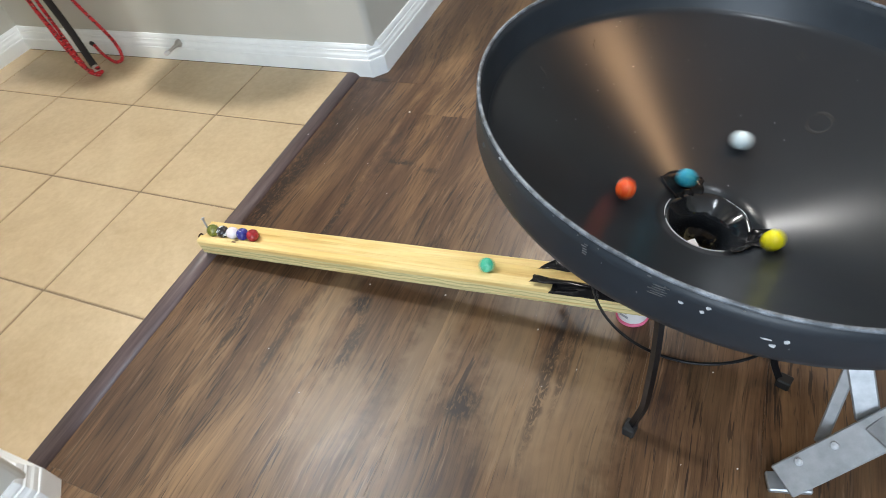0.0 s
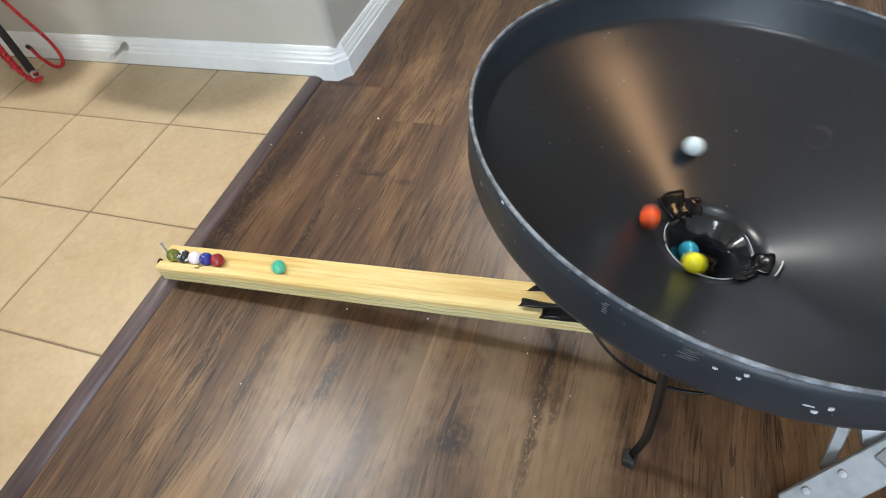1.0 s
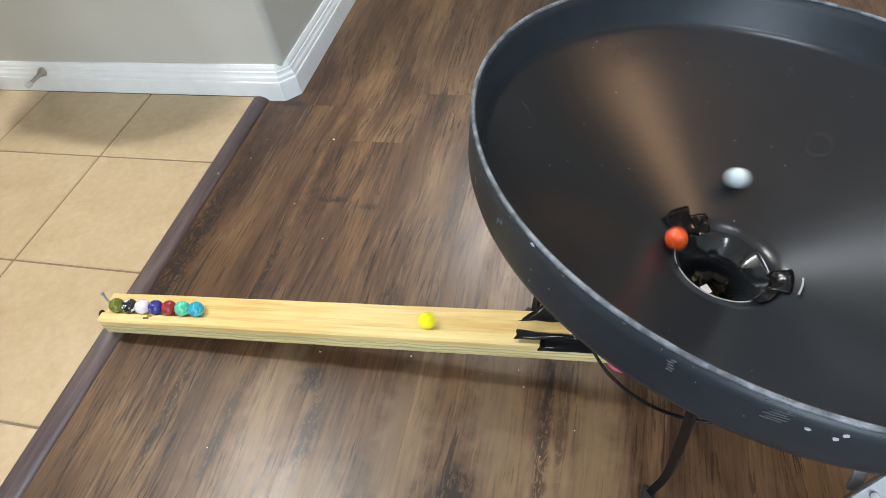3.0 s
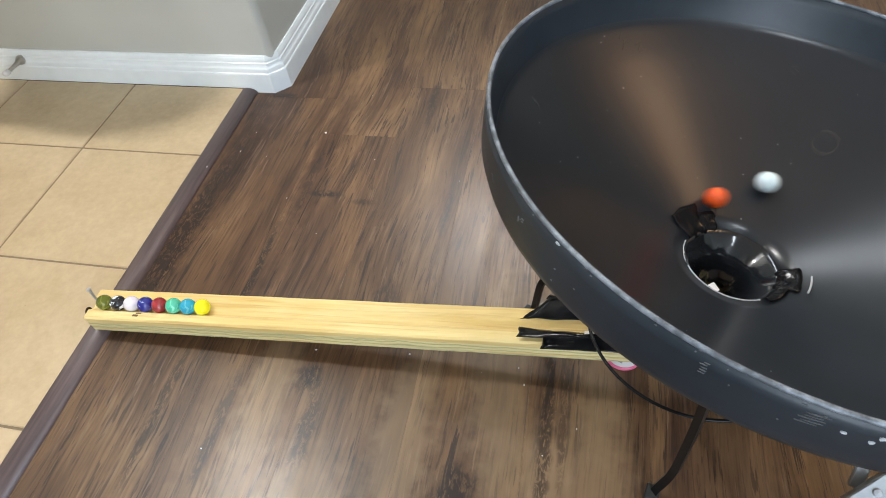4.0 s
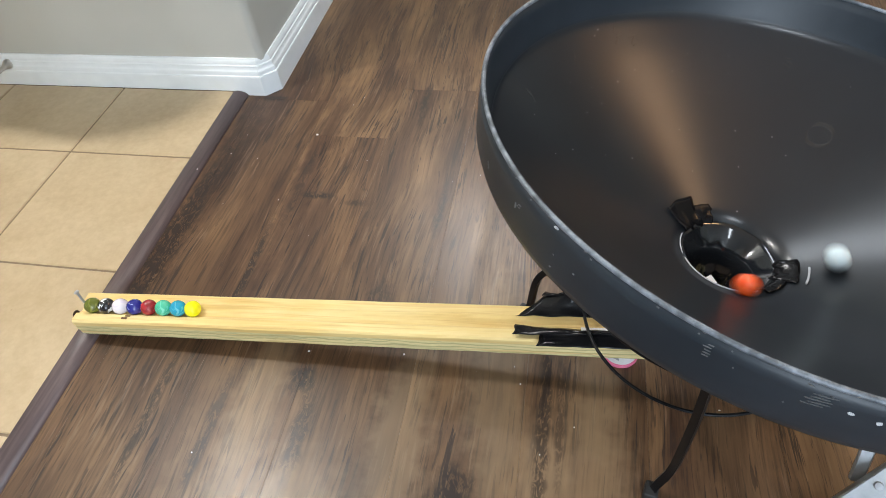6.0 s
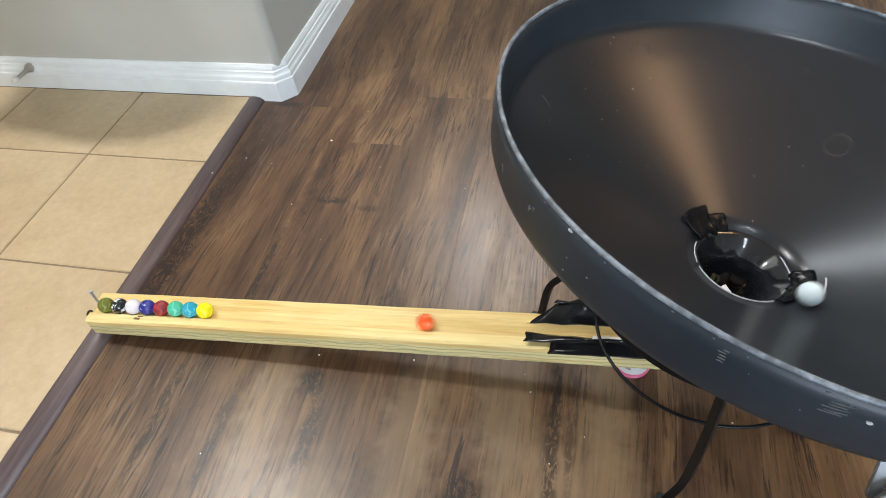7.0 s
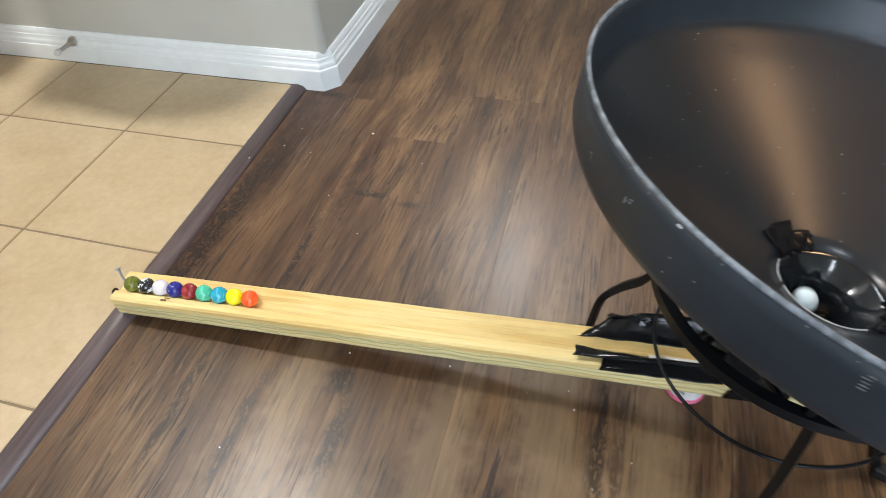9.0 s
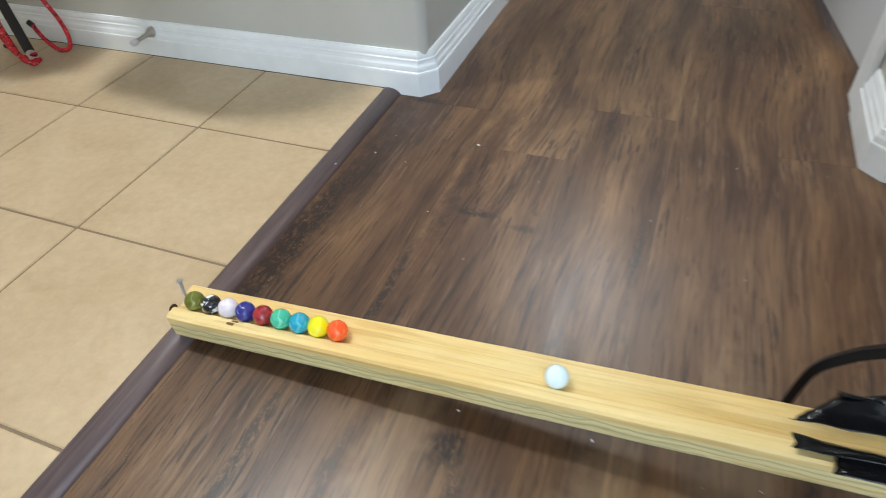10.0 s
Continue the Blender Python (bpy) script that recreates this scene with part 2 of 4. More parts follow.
    s.colour(s.ramp(s.noise(v, 12, 5, 0.65), [(0.3, (0.015, 0.021, 0.028)), (0.7, (0.023, 0.030, 0.039))]))
    s.bump(s.noise(v, 220, 3, 0.6), 0.04, 0.0004)
    return m


def worn_rim_material():
    m = mat("worn_rim_metal", rough=0.45)
    s = Nodes(m)
    v = s.coords()
    f = s.ramp(s.noise(v, 45, 5, 0.7), [(0.42, (0,)), (0.62, (1,))])
    s.colour(s.mix(f, (0.085, 0.098, 0.113), (0.25, 0.28, 0.32)))
    return m


def brushed_material():
    m = mat("dull_aluminium", (0.62, 0.64, 0.66), 0.42, 0.75)
    s = Nodes(m)
    v = s.coords((1, 1, 6))
    s.colour(s.ramp(s.noise(v, 40, 4, 0.6), [(0.3, (0.36, 0.38, 0.40)), (0.7, (0.50, 0.52, 0.545))]))
    s.rough(s.ramp(s.noise(v, 70, 3), [(0.3, (0.35,)), (0.7, (0.55,))]))
    return m


def tape_material():
    m = mat("black_glossy_tape", (0.007, 0.007, 0.008), 0.14, ior=1.32)
    s = Nodes(m)
    v = s.coords()
    s.bump(s.noise(v, 55, 3, 0.55, 1.2), 0.10, 0.004)
    s.rough(s.ramp(s.noise(v, 30, 2), [(0.3, (0.07,)), (0.7, (0.22,))]))
    return m


def liner_material():
    m = mat("glossy_black_plastic", (0.010, 0.012, 0.015), 0.09, ior=1.6)
    s = Nodes(m)
    v = s.coords((1, 1, 0.4))
    s.bump(s.noise(v, 38, 3, 0.6, 0.8), 0.16, 0.003)
    s.rough(s.ramp(s.noise(v, 26, 3, 0.6), [(0.35, (0.05,)), (0.65, (0.20,))]))
    return m


def rope_material():
    m = mat("red_braided_cord", rough=0.7)
    s = Nodes(m)
    v = s.coords()
    f = s.ramp(s.noise(v, 130, 2, 0.5), [(0.56, (0,)), (0.6, (1,))])
    c = s.mix(f, (0.62, 0.022, 0.035), (0.045, 0.008, 0.012))
    w = s.ramp(s.noise(v, 210, 2, 0.5), [(0.66, (0,)), (0.69, (1,))])
    s.colour(s.mix(w, c, (0.75, 0.55, 0.52)))
    return m


def marble_material(name, a, b=None, cut=(0.48, 0.54), scale=70, trans=0.0, rough=0.06):
    m = mat(name, a, rough, coat=0.6, trans=trans, ior=1.5)
    if b:
        s = Nodes(m)
        f = s.ramp(s.noise(s.coords((1, 0.7, 1.3)), scale, 2, 0.5, 1.5), [(cut[0], (0,)), (cut[1], (1,))])
        s.colour(s.mix(f, a, b))
    return m


M_TILE, M_PLANK, M_WOOD, M_WALL, M_TRIM = tile_material(), plank_material(), wood_material(), wall_material(), trim_material()
M_BOWL, M_BOWL_SIDE, M_RIM, M_ALU, M_TAPE, M_ROPE = bowl_material(), bowl_side_material(), worn_rim_material(), brushed_material(), tape_material(), rope_material()
M_GROUT = mat("dark_grout", (0.25, 0.19, 0.125), 0.9)
M_JOINT = mat("dark_brown_joint", (0.10, 0.075, 0.055), 0.9)
M_SUB = mat("brown_underlay", (0.060, 0.040, 0.028), 0.9)
M_CEIL = mat("white_ceiling_paint", (0.78, 0.77, 0.75), 0.8)
M_IRON = mat("black_painted_iron", (0.0045, 0.005, 0.0065), 0.38, ior=1.33)
M_CHIP = mat("bare_metal_chip", (0.50, 0.52, 0.55), 0.5)
M_SCUFF = mat("grey_scuff", (0.12, 0.125, 0.13), 0.6)
M_STAIN = mat("dull_stain", (0.030, 0.030, 0.030), 0.34)
M_LINER = liner_material()
M_NICKEL = mat("brushed_nickel", (0.55, 0.52, 0.48), 0.3, 0.9)
M_RUBBER = mat("dark_rubber", (0.02, 0.02, 0.02), 0.6)
M_STEEL = mat("zinc_nail", (0.55, 0.57, 0.6), 0.35, 0.8)
M_PINK = mat("pink_plastic", (0.78, 0.17, 0.30), 0.35)
M_WHITE = mat("white_plastic", (0.78, 0.76, 0.76), 0.4)
M_GREY = mat("grey_print", (0.33, 0.33, 0.36), 0.5)
M_KNOT = mat("dark_knot_wood", (0.16, 0.085, 0.035), 0.7)
M_HOLE = mat("burnt_wood", (0.035, 0.018, 0.010), 0.8)
M_STRAP = mat("black_nylon_webbing", (0.016, 0.013, 0.013), 0.65)
M_DOOR = mat("pale_grey_door_paint", (0.62, 0.64, 0.66), 0.4)
M_GLOW = mat("lamp_diffuser", (0.9, 0.9, 0.88), 0.5)
M_GLOW.node_tree.nodes["Principled BSDF"].inputs["Emission Color"].default_value = (1.0, 0.92, 0.8, 1)
M_GLOW.node_tree.nodes["Principled BSDF"].inputs["Emission Strength"].default_value = 3.5
M_SHADE = mat("warm_fabric_shade", (0.8, 0.6, 0.4), 0.8)
M_SHADE.node_tree.nodes["Principled BSDF"].inputs["Emission Color"].default_value = (1.0, 0.55, 0.25, 1)
M_SHADE.node_tree.nodes["Principled BSDF"].inputs["Emission Strength"].default_value = 1.4
M_GLASS = mat("window_glass", (1, 1, 1), 0.02, trans=1.0)


def strip_material():
    m = mat("brown_transition_strip", rough=0.4)
    s = Nodes(m)
    v = s.coords((1, 0.06, 1))
    s.colour(s.ramp(s.noise(v, 110, 4, 0.6), [(0.3, (0.070, 0.049, 0.050)), (0.7, (0.142, 0.102, 0.100))]))
    return m


M_STRIP = strip_material()

# ---- mesh helpers ----


def mesh_of(bm, name, material, smooth=False):
    me = bpy.data.meshes.new(name)
    bmesh.ops.recalc_face_normals(bm, faces=bm.faces[:])
    bm.to_mesh(me)
    bm.free()
    me.materials.append(material)
    if smooth:
        for p in me.polygons:
            p.use_smooth = True
    return me


def part(name, bm, material, parent, label="", smooth=False):
    ob = new(name, mesh_of(bm, name, material, smooth))
    ob.parent = parent
    if label:
        ob["label"] = label
    return ob


def thing(name, m, label, category, group="", kind=""):
    ob = new(name)
    ob.matrix_world = m
    return tagged(ob, label, category, group, kind)


def box(bm, x0, x1, y0, y1, z0, z1, bevel=0.0, seg=1):
    vs = [bm.verts.new((x, y, z)) for x in (x0, x1) for y in (y0, y1) for z in (z0, z1)]
    fs = [bm.faces.new([vs[i] for i in q]) for q in ((0, 1, 3, 2), (4, 6, 7, 5), (0, 4, 5, 1), (2, 3, 7, 6), (0, 2, 6, 4), (1, 5, 7, 3))]
    if bevel:
        es = {e for f in fs for e in f.edges}
        bmesh.ops.bevel(bm, geom=list(es), offset=bevel, segments=seg, affect="EDGES", profile=0.5)


def boxed(*a, **k):
    bm = bmesh.new()
    box(bm, *a, **k)
    return bm


def lathe(profile, steps=96, closed=False):
    bm = bmesh.new()
    rings = []
    for r, z in profile:
        rings.append([bm.verts.new((r * math.cos(2 * math.pi * i / steps), r * math.sin(2 * math.pi * i / steps), z)) for i in range(steps)])
    pairs = list(zip(rings, rings[1:])) + ([(rings[-1], rings[0])] if closed else [])
    for a, b in pairs:
        for i in range(steps):
            j = (i + 1) % steps
            bm.faces.new((a[i], a[j], b[j], b[i]))
    return bm


def tube(points, radius, sides=10, closed=False, flat=1.0):
    """A swept bar through points; flat squeezes it along its second axis."""
    bm = bmesh.new()
    pts = [Vector(p) for p in points]
    n = len(pts)
    rings, up = [], Vector((0, 0, 1))
    last = None
    for i, p in enumerate(pts):
        a = pts[(i - 1) % n] if closed or i else pts[0]
        b = pts[(i + 1) % n] if closed or i < n - 1 else pts[-1]
        d = (b - a).normalized()
        if last is None:
            s = d.cross(up if abs(d.z) < 0.95 else Vector((1, 0, 0))).normalized()
        else:
            s = (last - d * last.dot(d)).normalized()
        last = s
        u = s.cross(d)
        r = radius[i] if isinstance(radius, (list, tuple)) else radius
        rings.append([bm.verts.new(p + s * (r * math.cos(2 * math.pi * k / sides)) + u * (r * flat * math.sin(2 * math.pi * k / sides))) for k in range(sides)])
    for a, b in list(zip(rings, rings[1:])) + ([(rings[-1], rings[0])] if closed else []):
        for k in range(sides):
            j = (k + 1) % sides
            bm.faces.new((a[k], a[j], b[j], b[k]))
    if not closed:
        bm.faces.new(rings[0])
        bm.faces.new(rings[-1])
    return bm


def smooth_line(points, steps=8):
    """Catmull-Rom through a few points."""
    p = [Vector(q) for q in points]
    p = [p[0] * 2 - p[1]] + p + [p[-1] * 2 - p[-2]]
    out = []
    for i in range(1, len(p) - 2):
        for k in range(steps):
            t = k / steps
            a, b, c, d = p[i - 1], p[i], p[i + 1], p[i + 2]
            out.append(0.5 * ((2 * b) + (c - a) * t + (2 * a - 5 * b + 4 * c - d) * t * t + (3 * b - a - 3 * c + d) * t ** 3))
    out.append(p[-2])
    return out


def ball(r, seg=32, rings=16):
    bm = bmesh.new()
    bmesh.ops.create_uvsphere(bm, u_segments=seg, v_segments=rings, radius=r)
    return bm


def sheet(fn, nu, nv, thick):
    """A thin crumpled sheet: fn(u, v) gives a point; thickness along its normal."""
    bm = bmesh.new()
    g = [[bm.verts.new(fn(i / nu, j / nv)) for j in range(nv + 1)] for i in range(nu + 1)]
    for i in range(nu):
        for j in range(nv):
            bm.faces.new((g[i][j], g[i + 1][j], g[i + 1][j + 1], g[i][j + 1]))
    bm.normal_update()
    bmesh.ops.solidify(bm, geom=bm.faces[:], thickness=thick)
    return bm


def structure(name, bm, material, label, smooth=False):
    ob = new(name, mesh_of(bm, name, material, smooth))
    return tagged(ob, label, kind="structure")


# ---- setting ----
STRIP0, STRIP1 = 0.321, 0.357          # transition strip, across x
WALL_Y, HALL_X = 0.259, 0.418          # faces of the wall's corner
BASE_H, BASE_T = 0.0955, 0.018
TILE_Z = 0.011                         # the tiles lie this much above the laminate
EAST_X, EAST_Y = 1.252, 0.198
DOOR_Y0, DOOR_Y1 = 0.475, 1.275

structure("wall_north", boxed(-1.16, HALL_X, WALL_Y, WALL_Y + 0.115, 0, CEIL, bevel=0.020, seg=10), M_WALL, "smooth greige painted wall beside the tiled entry")
structure("wall_hall_west", boxed(HALL_X - 0.115, HALL_X, WALL_Y + 0.0945, 3.6, 0, CEIL), M_WALL, "greige painted wall along the hallway")
structure("wall_west", boxed(-1.26, -1.10, -3.2, WALL_Y, 0, CEIL), M_WALL, "greige painted wall closing the entry")
structure("wall_south", boxed(-1.16, HALL_X, -1.125, -1.010, 0, CEIL, bevel=0.012, seg=3), M_WALL, "greige painted wall stub beside the opening")
structure("wall_hall_end", boxed(HALL_X - 0.2, 1.6, 3.5, 3.6, 0, CEIL), M_WALL, "greige painted wall at the hallway's end")
structure("wall_room_west", boxed(HALL_X - 0.115, HALL_X, -1.60, -1.125, 0, CEIL), M_WALL, "short greige painted wall of the room")
structure("wall_west_room_end", boxed(-1.26, HALL_X, -3.32, -3.2, 0, CEIL), M_WALL, "greige painted wall closing the side room")
structure("wall_room_west_far", boxed(HALL_X - 0.115, HALL_X, -4.1, -3.32, 0, CEIL), M_WALL, "greige painted wall of the room")
structure("wall_room_east", boxed(4.2, 4.3, -4.1, 2.3, 0, CEIL), M_WALL, "greige painted wall of the room")
structure("ceiling", boxed(-1.26, 4.3, -4.1, 3.6, CEIL, CEIL + 0.08), M_CEIL, "flat white ceiling")


def east_walls():
    bm = bmesh.new()
    box(bm, EAST_X + 0.115, 4.3, 2.3, 2.4, 0, CEIL)
    structure("wall_room_north", bm, M_WALL, "greige painted wall closing the room")
    bm = bmesh.new()
    box(bm, EAST_X, EAST_X + 0.115, EAST_Y, DOOR_Y0 - 0.03, 0, CEIL)
    box(bm, EAST_X, EAST_X + 0.115, DOOR_Y1 + 0.03, 3.5, 0, CEIL)
    box(bm, EAST_X, EAST_X + 0.115, DOOR_Y0 - 0.03, DOOR_Y1 + 0.03, 2.07, CEIL)
    structure("wall_hall_east", bm, M_WALL, "greige painted wall with a doorway in the hallway")
    # far side wall of the room with a window opening
    bm = bmesh.new()
    box(bm, HALL_X - 0.115, 1.5, -4.1, -4.0, 0, CEIL)
    box(bm, 3.3, 4.3, -4.1, -4.0, 0, CEIL)
    box(bm, 1.5, 3.3, -4.1, -4.0, 0, 0.8)
    box(bm, 1.5, 3.3, -4.1, -4.0, 2.1, CEIL)
    structure("wall_room_south", bm, M_WALL, "greige painted wall with a window")


east_walls()


def door_and_window():
    d = thing("door_1", pose(EAST_X + 0.006, DOOR_Y0, 0, 0, 0, 8), "pale grey hallway door, slightly ajar above a dark gap", "door", kind="structure")
    leaf = part("door_leaf", boxed(0, 0.035, 0.003, 0.797, 0.032, 2.04, bevel=0.002), M_DOOR, d)
    for z0, z1 in ((0.22, 0.95), (1.1, 1.9)):
        part("door_panel", boxed(-0.004, 0.006, 0.13, 0.67, z0, z1, bevel=0.003), M_DOOR, leaf)
    part("door_handle", tube(smooth_line([(-0.001, 0.74, 1.0), (-0.045, 0.74, 1.0), (-0.05, 0.72, 1.0), (-0.05, 0.63, 1.0)], 6), 0.008), M_NICKEL, leaf)
    w = thing("window_1", pose(1.5, -4.05, 0.8), "white framed window in the room's far wall", "window", kind="structure")
    for a in ((0, 1.8, 0, 0.05), (0, 1.8, 1.25, 1.3), (0, 0.05, 0.05, 1.25), (1.75, 1.8, 0.05, 1.25), (0.88, 0.92, 0.05, 1.25)):
        part("window_frame", boxed(a[0], a[1], -0.025, 0.025, a[2], a[3], bevel=0.003), M_TRIM, w)
    for x in (0.05, 0.92):
        p = part("pane", boxed(x, x + 0.83, -0.003, 0.003, 0.05, 1.25), M_GLASS, w)
        p.visible_shadow = False


door_and_window()

BASE_PROFILE = [(0, 0), (BASE_T, 0), (BASE_T, 0.050), (0.0172, 0.0535), (0.0150, 0.0550), (0.0150, 0.0600), (0.0142, 0.0650), (0.0118, 0.0690), (0.0105, 0.0740), (0.0105, 0.0780), (0.0080, 0.0805), (0.0080, 0.0850), (0.0066, 0.0900), (0.0040, BASE_H), (0, BASE_H)]


def baseboard(line, name, label):
    """Profile swept along a line in the plan; the room lies to the line's right."""
    bm = bmesh.new()
    pts = [Vector((x, y, 0)) for x, y in line]
    rings = []
    for i, p in enumerate(pts):
        d0 = (p - pts[i - 1]).normalized() if i else (pts[1] - p).normalized()
        d1 = (pts[i + 1] - p).normalized() if i < len(pts) - 1 else d0
        n0, n1 = Vector((d0.y, -d0.x, 0)), Vector((d1.y, -d1.x, 0))
        n = (n0 + n1)
        n = n / max(n.dot(n0), 0.2)
        rings.append([bm.verts.new(p + n * a + Vector((0, 0, z))) for a, z in BASE_PROFILE])
    for a, b in zip(rings, rings[1:]):
        for k in range(len(BASE_PROFILE)):
            j = (k + 1) % len(BASE_PROFILE)
            bm.faces.new((a[k], a[j], b[j], b[k]))
    bm.faces.new(rings[0])
    bm.faces.new(rings[-1])
    ob = structure(name, bm, M_TRIM, label)
    return ob


cut = 0.022
baseboard([(-1.10, WALL_Y), (HALL_X - cut, WALL_Y), (HALL_X, WALL_Y + cut), (HALL_X, 3.5)], "baseboard_1", "white moulded baseboard round the wall's corner")
baseboard([(-1.10, -1.010), (-1.10, WALL_Y)], "baseboard_2", "white moulded baseboard along the entry wall")
baseboard([(HALL_X, -1.60), (HALL_X, -1.010 - cut), (HALL_X - cut, -1.010), (-1.10, -1.010)], "baseboard_3", "white moulded baseboard round the wall stub")
baseboard([(EAST_X, DOOR_Y0 - 0.076), (EAST_X, EAST_Y + cut), (EAST_X + cut, EAST_Y), (EAST_X + 0.115 - cut, EAST_Y), (EAST_X + 0.115, EAST_Y + cut), (EAST_X + 0.115, 2.3)], "baseboard_4", "white moulded baseboard round the hallway corner")


# thin dark brown strip of uneven width along the baseboard's foot
def floor_joint():
    bm = bmesh.new()
    n, y0 = 90, WALL_Y - BASE_T
    for k in range(n):
        x = -1.08 + 1.40 * k / n
        d = 0.0016 + 0.0016 * noise.noise((x * 9, 0, 4))
        if d > 0.0008:
            box(bm, x, x + 1.40 / n - 0.0004, y0 - d, y0 + 0.001, TILE_Z - 0.001, TILE_Z + 0.0012)
    structure("trim_floor_joint", bm, M_JOINT, "dark uneven joint between tiles and baseboard")


floor_joint()


def casing():
    c = thing("trim_door", pose(EAST_X, DOOR_Y0, 0), "white door casing in the hallway", "trim", kind="structure")
    part("side_casing", boxed(-0.016, -0.001, -0.075, -0.003, 0, 2.1, bevel=0.004, seg=2), M_TRIM, c)
    part("side_casing", boxed(-0.016, -0.001, 0.803, 0.875, 0, 2.1, bevel=0.004, seg=2), M_TRIM, c)
    part("jamb", boxed(0.001, 0.110, -0.029, -0.002, 0, 2.06), M_TRIM, c)
    part("jamb", boxed(0.001, 0.110, 0.802, 0.829, 0, 2.06), M_TRIM, c)
    part("head_casing", boxed(-0.016, -0.001, -0.075, 0.875, 2.1, 2.17, bevel=0.004, seg=2), M_TRIM, c)


casing()


def ceiling_lamp(x, y):
    t = thing("ceiling_lamp", pose(x, y, CEIL), "round flush ceiling lamp with a glowing diffuser", "lamp", "ceiling lamps")
    part("base_ring", lathe([(0.0, 0), (0.17, 0), (0.17, -0.02), (0.15, -0.025), (0.0, -0.025)], 40), M_WHITE, t)
    part("diffuser", lathe([(0.148, -0.026), (0.14, -0.045), (0.11, -0.058), (0.06, -0.066), (0.001, -0.068)], 40), M_GLOW, t, smooth=True)


# the third fixture is added too, only to go with the room's fill light
for x, y in ((0.60, 1.80), (-0.28, -0.12), (1.9, -1.6), (1.50, 1.30)):
    ceiling_lamp(x, y)


def floor_lamp():
    t = thing("floor_lamp", pose(2.99, 0.54, 0), "slim floor lamp with a warm glowing fabric shade", "lamp")
    part("base", lathe([(0.0001, 0), (0.14, 0), (0.14, 0.012), (0.02, 0.025), (0.0001, 0.025)], 40), M_IRON, t)
    part("pole", tube([(0, 0, 0.02), (0, 0, 1.80)], 0.010, 12), M_IRON, t)
    part("shade", lathe([(0.20, 1.79), (0.17, 2.06), (0.168, 2.06), (0.198, 1.79)], 40, closed=True), M_SHADE, t, "warm glowing fabric shade", smooth=True)


floor_lamp()

# ---- wooden marble track ----
BOARD_A = Vector((0.345, -0.4475, 0.056))     # far end, middle of the top face
BOARD_DIR = Vector((1.0, 0.029, 0.060)).normalized()
BOARD_L, BOARD_W, BOARD_H = 1.085, 0.063, 0.039
GROOVE_V, GROOVE_R, GROOVE_D = -0.006, 0.0140, 0.0085
side = Vector((0, 0, 1)).cross(BOARD_DIR).normalized()
lift = BOARD_DIR.cross(side).normalized()
BOARD = Matrix((BOARD_DIR, side, lift)).transposed().to_4x4()
BOARD.translation = BOARD_A
MARBLE_R = 0.0136
MARBLE_UP = MARBLE_R - GROOVE_D


def on_board(u, up=MARBLE_UP):
    return BOARD @ Vector((u, GROOVE_V, up))


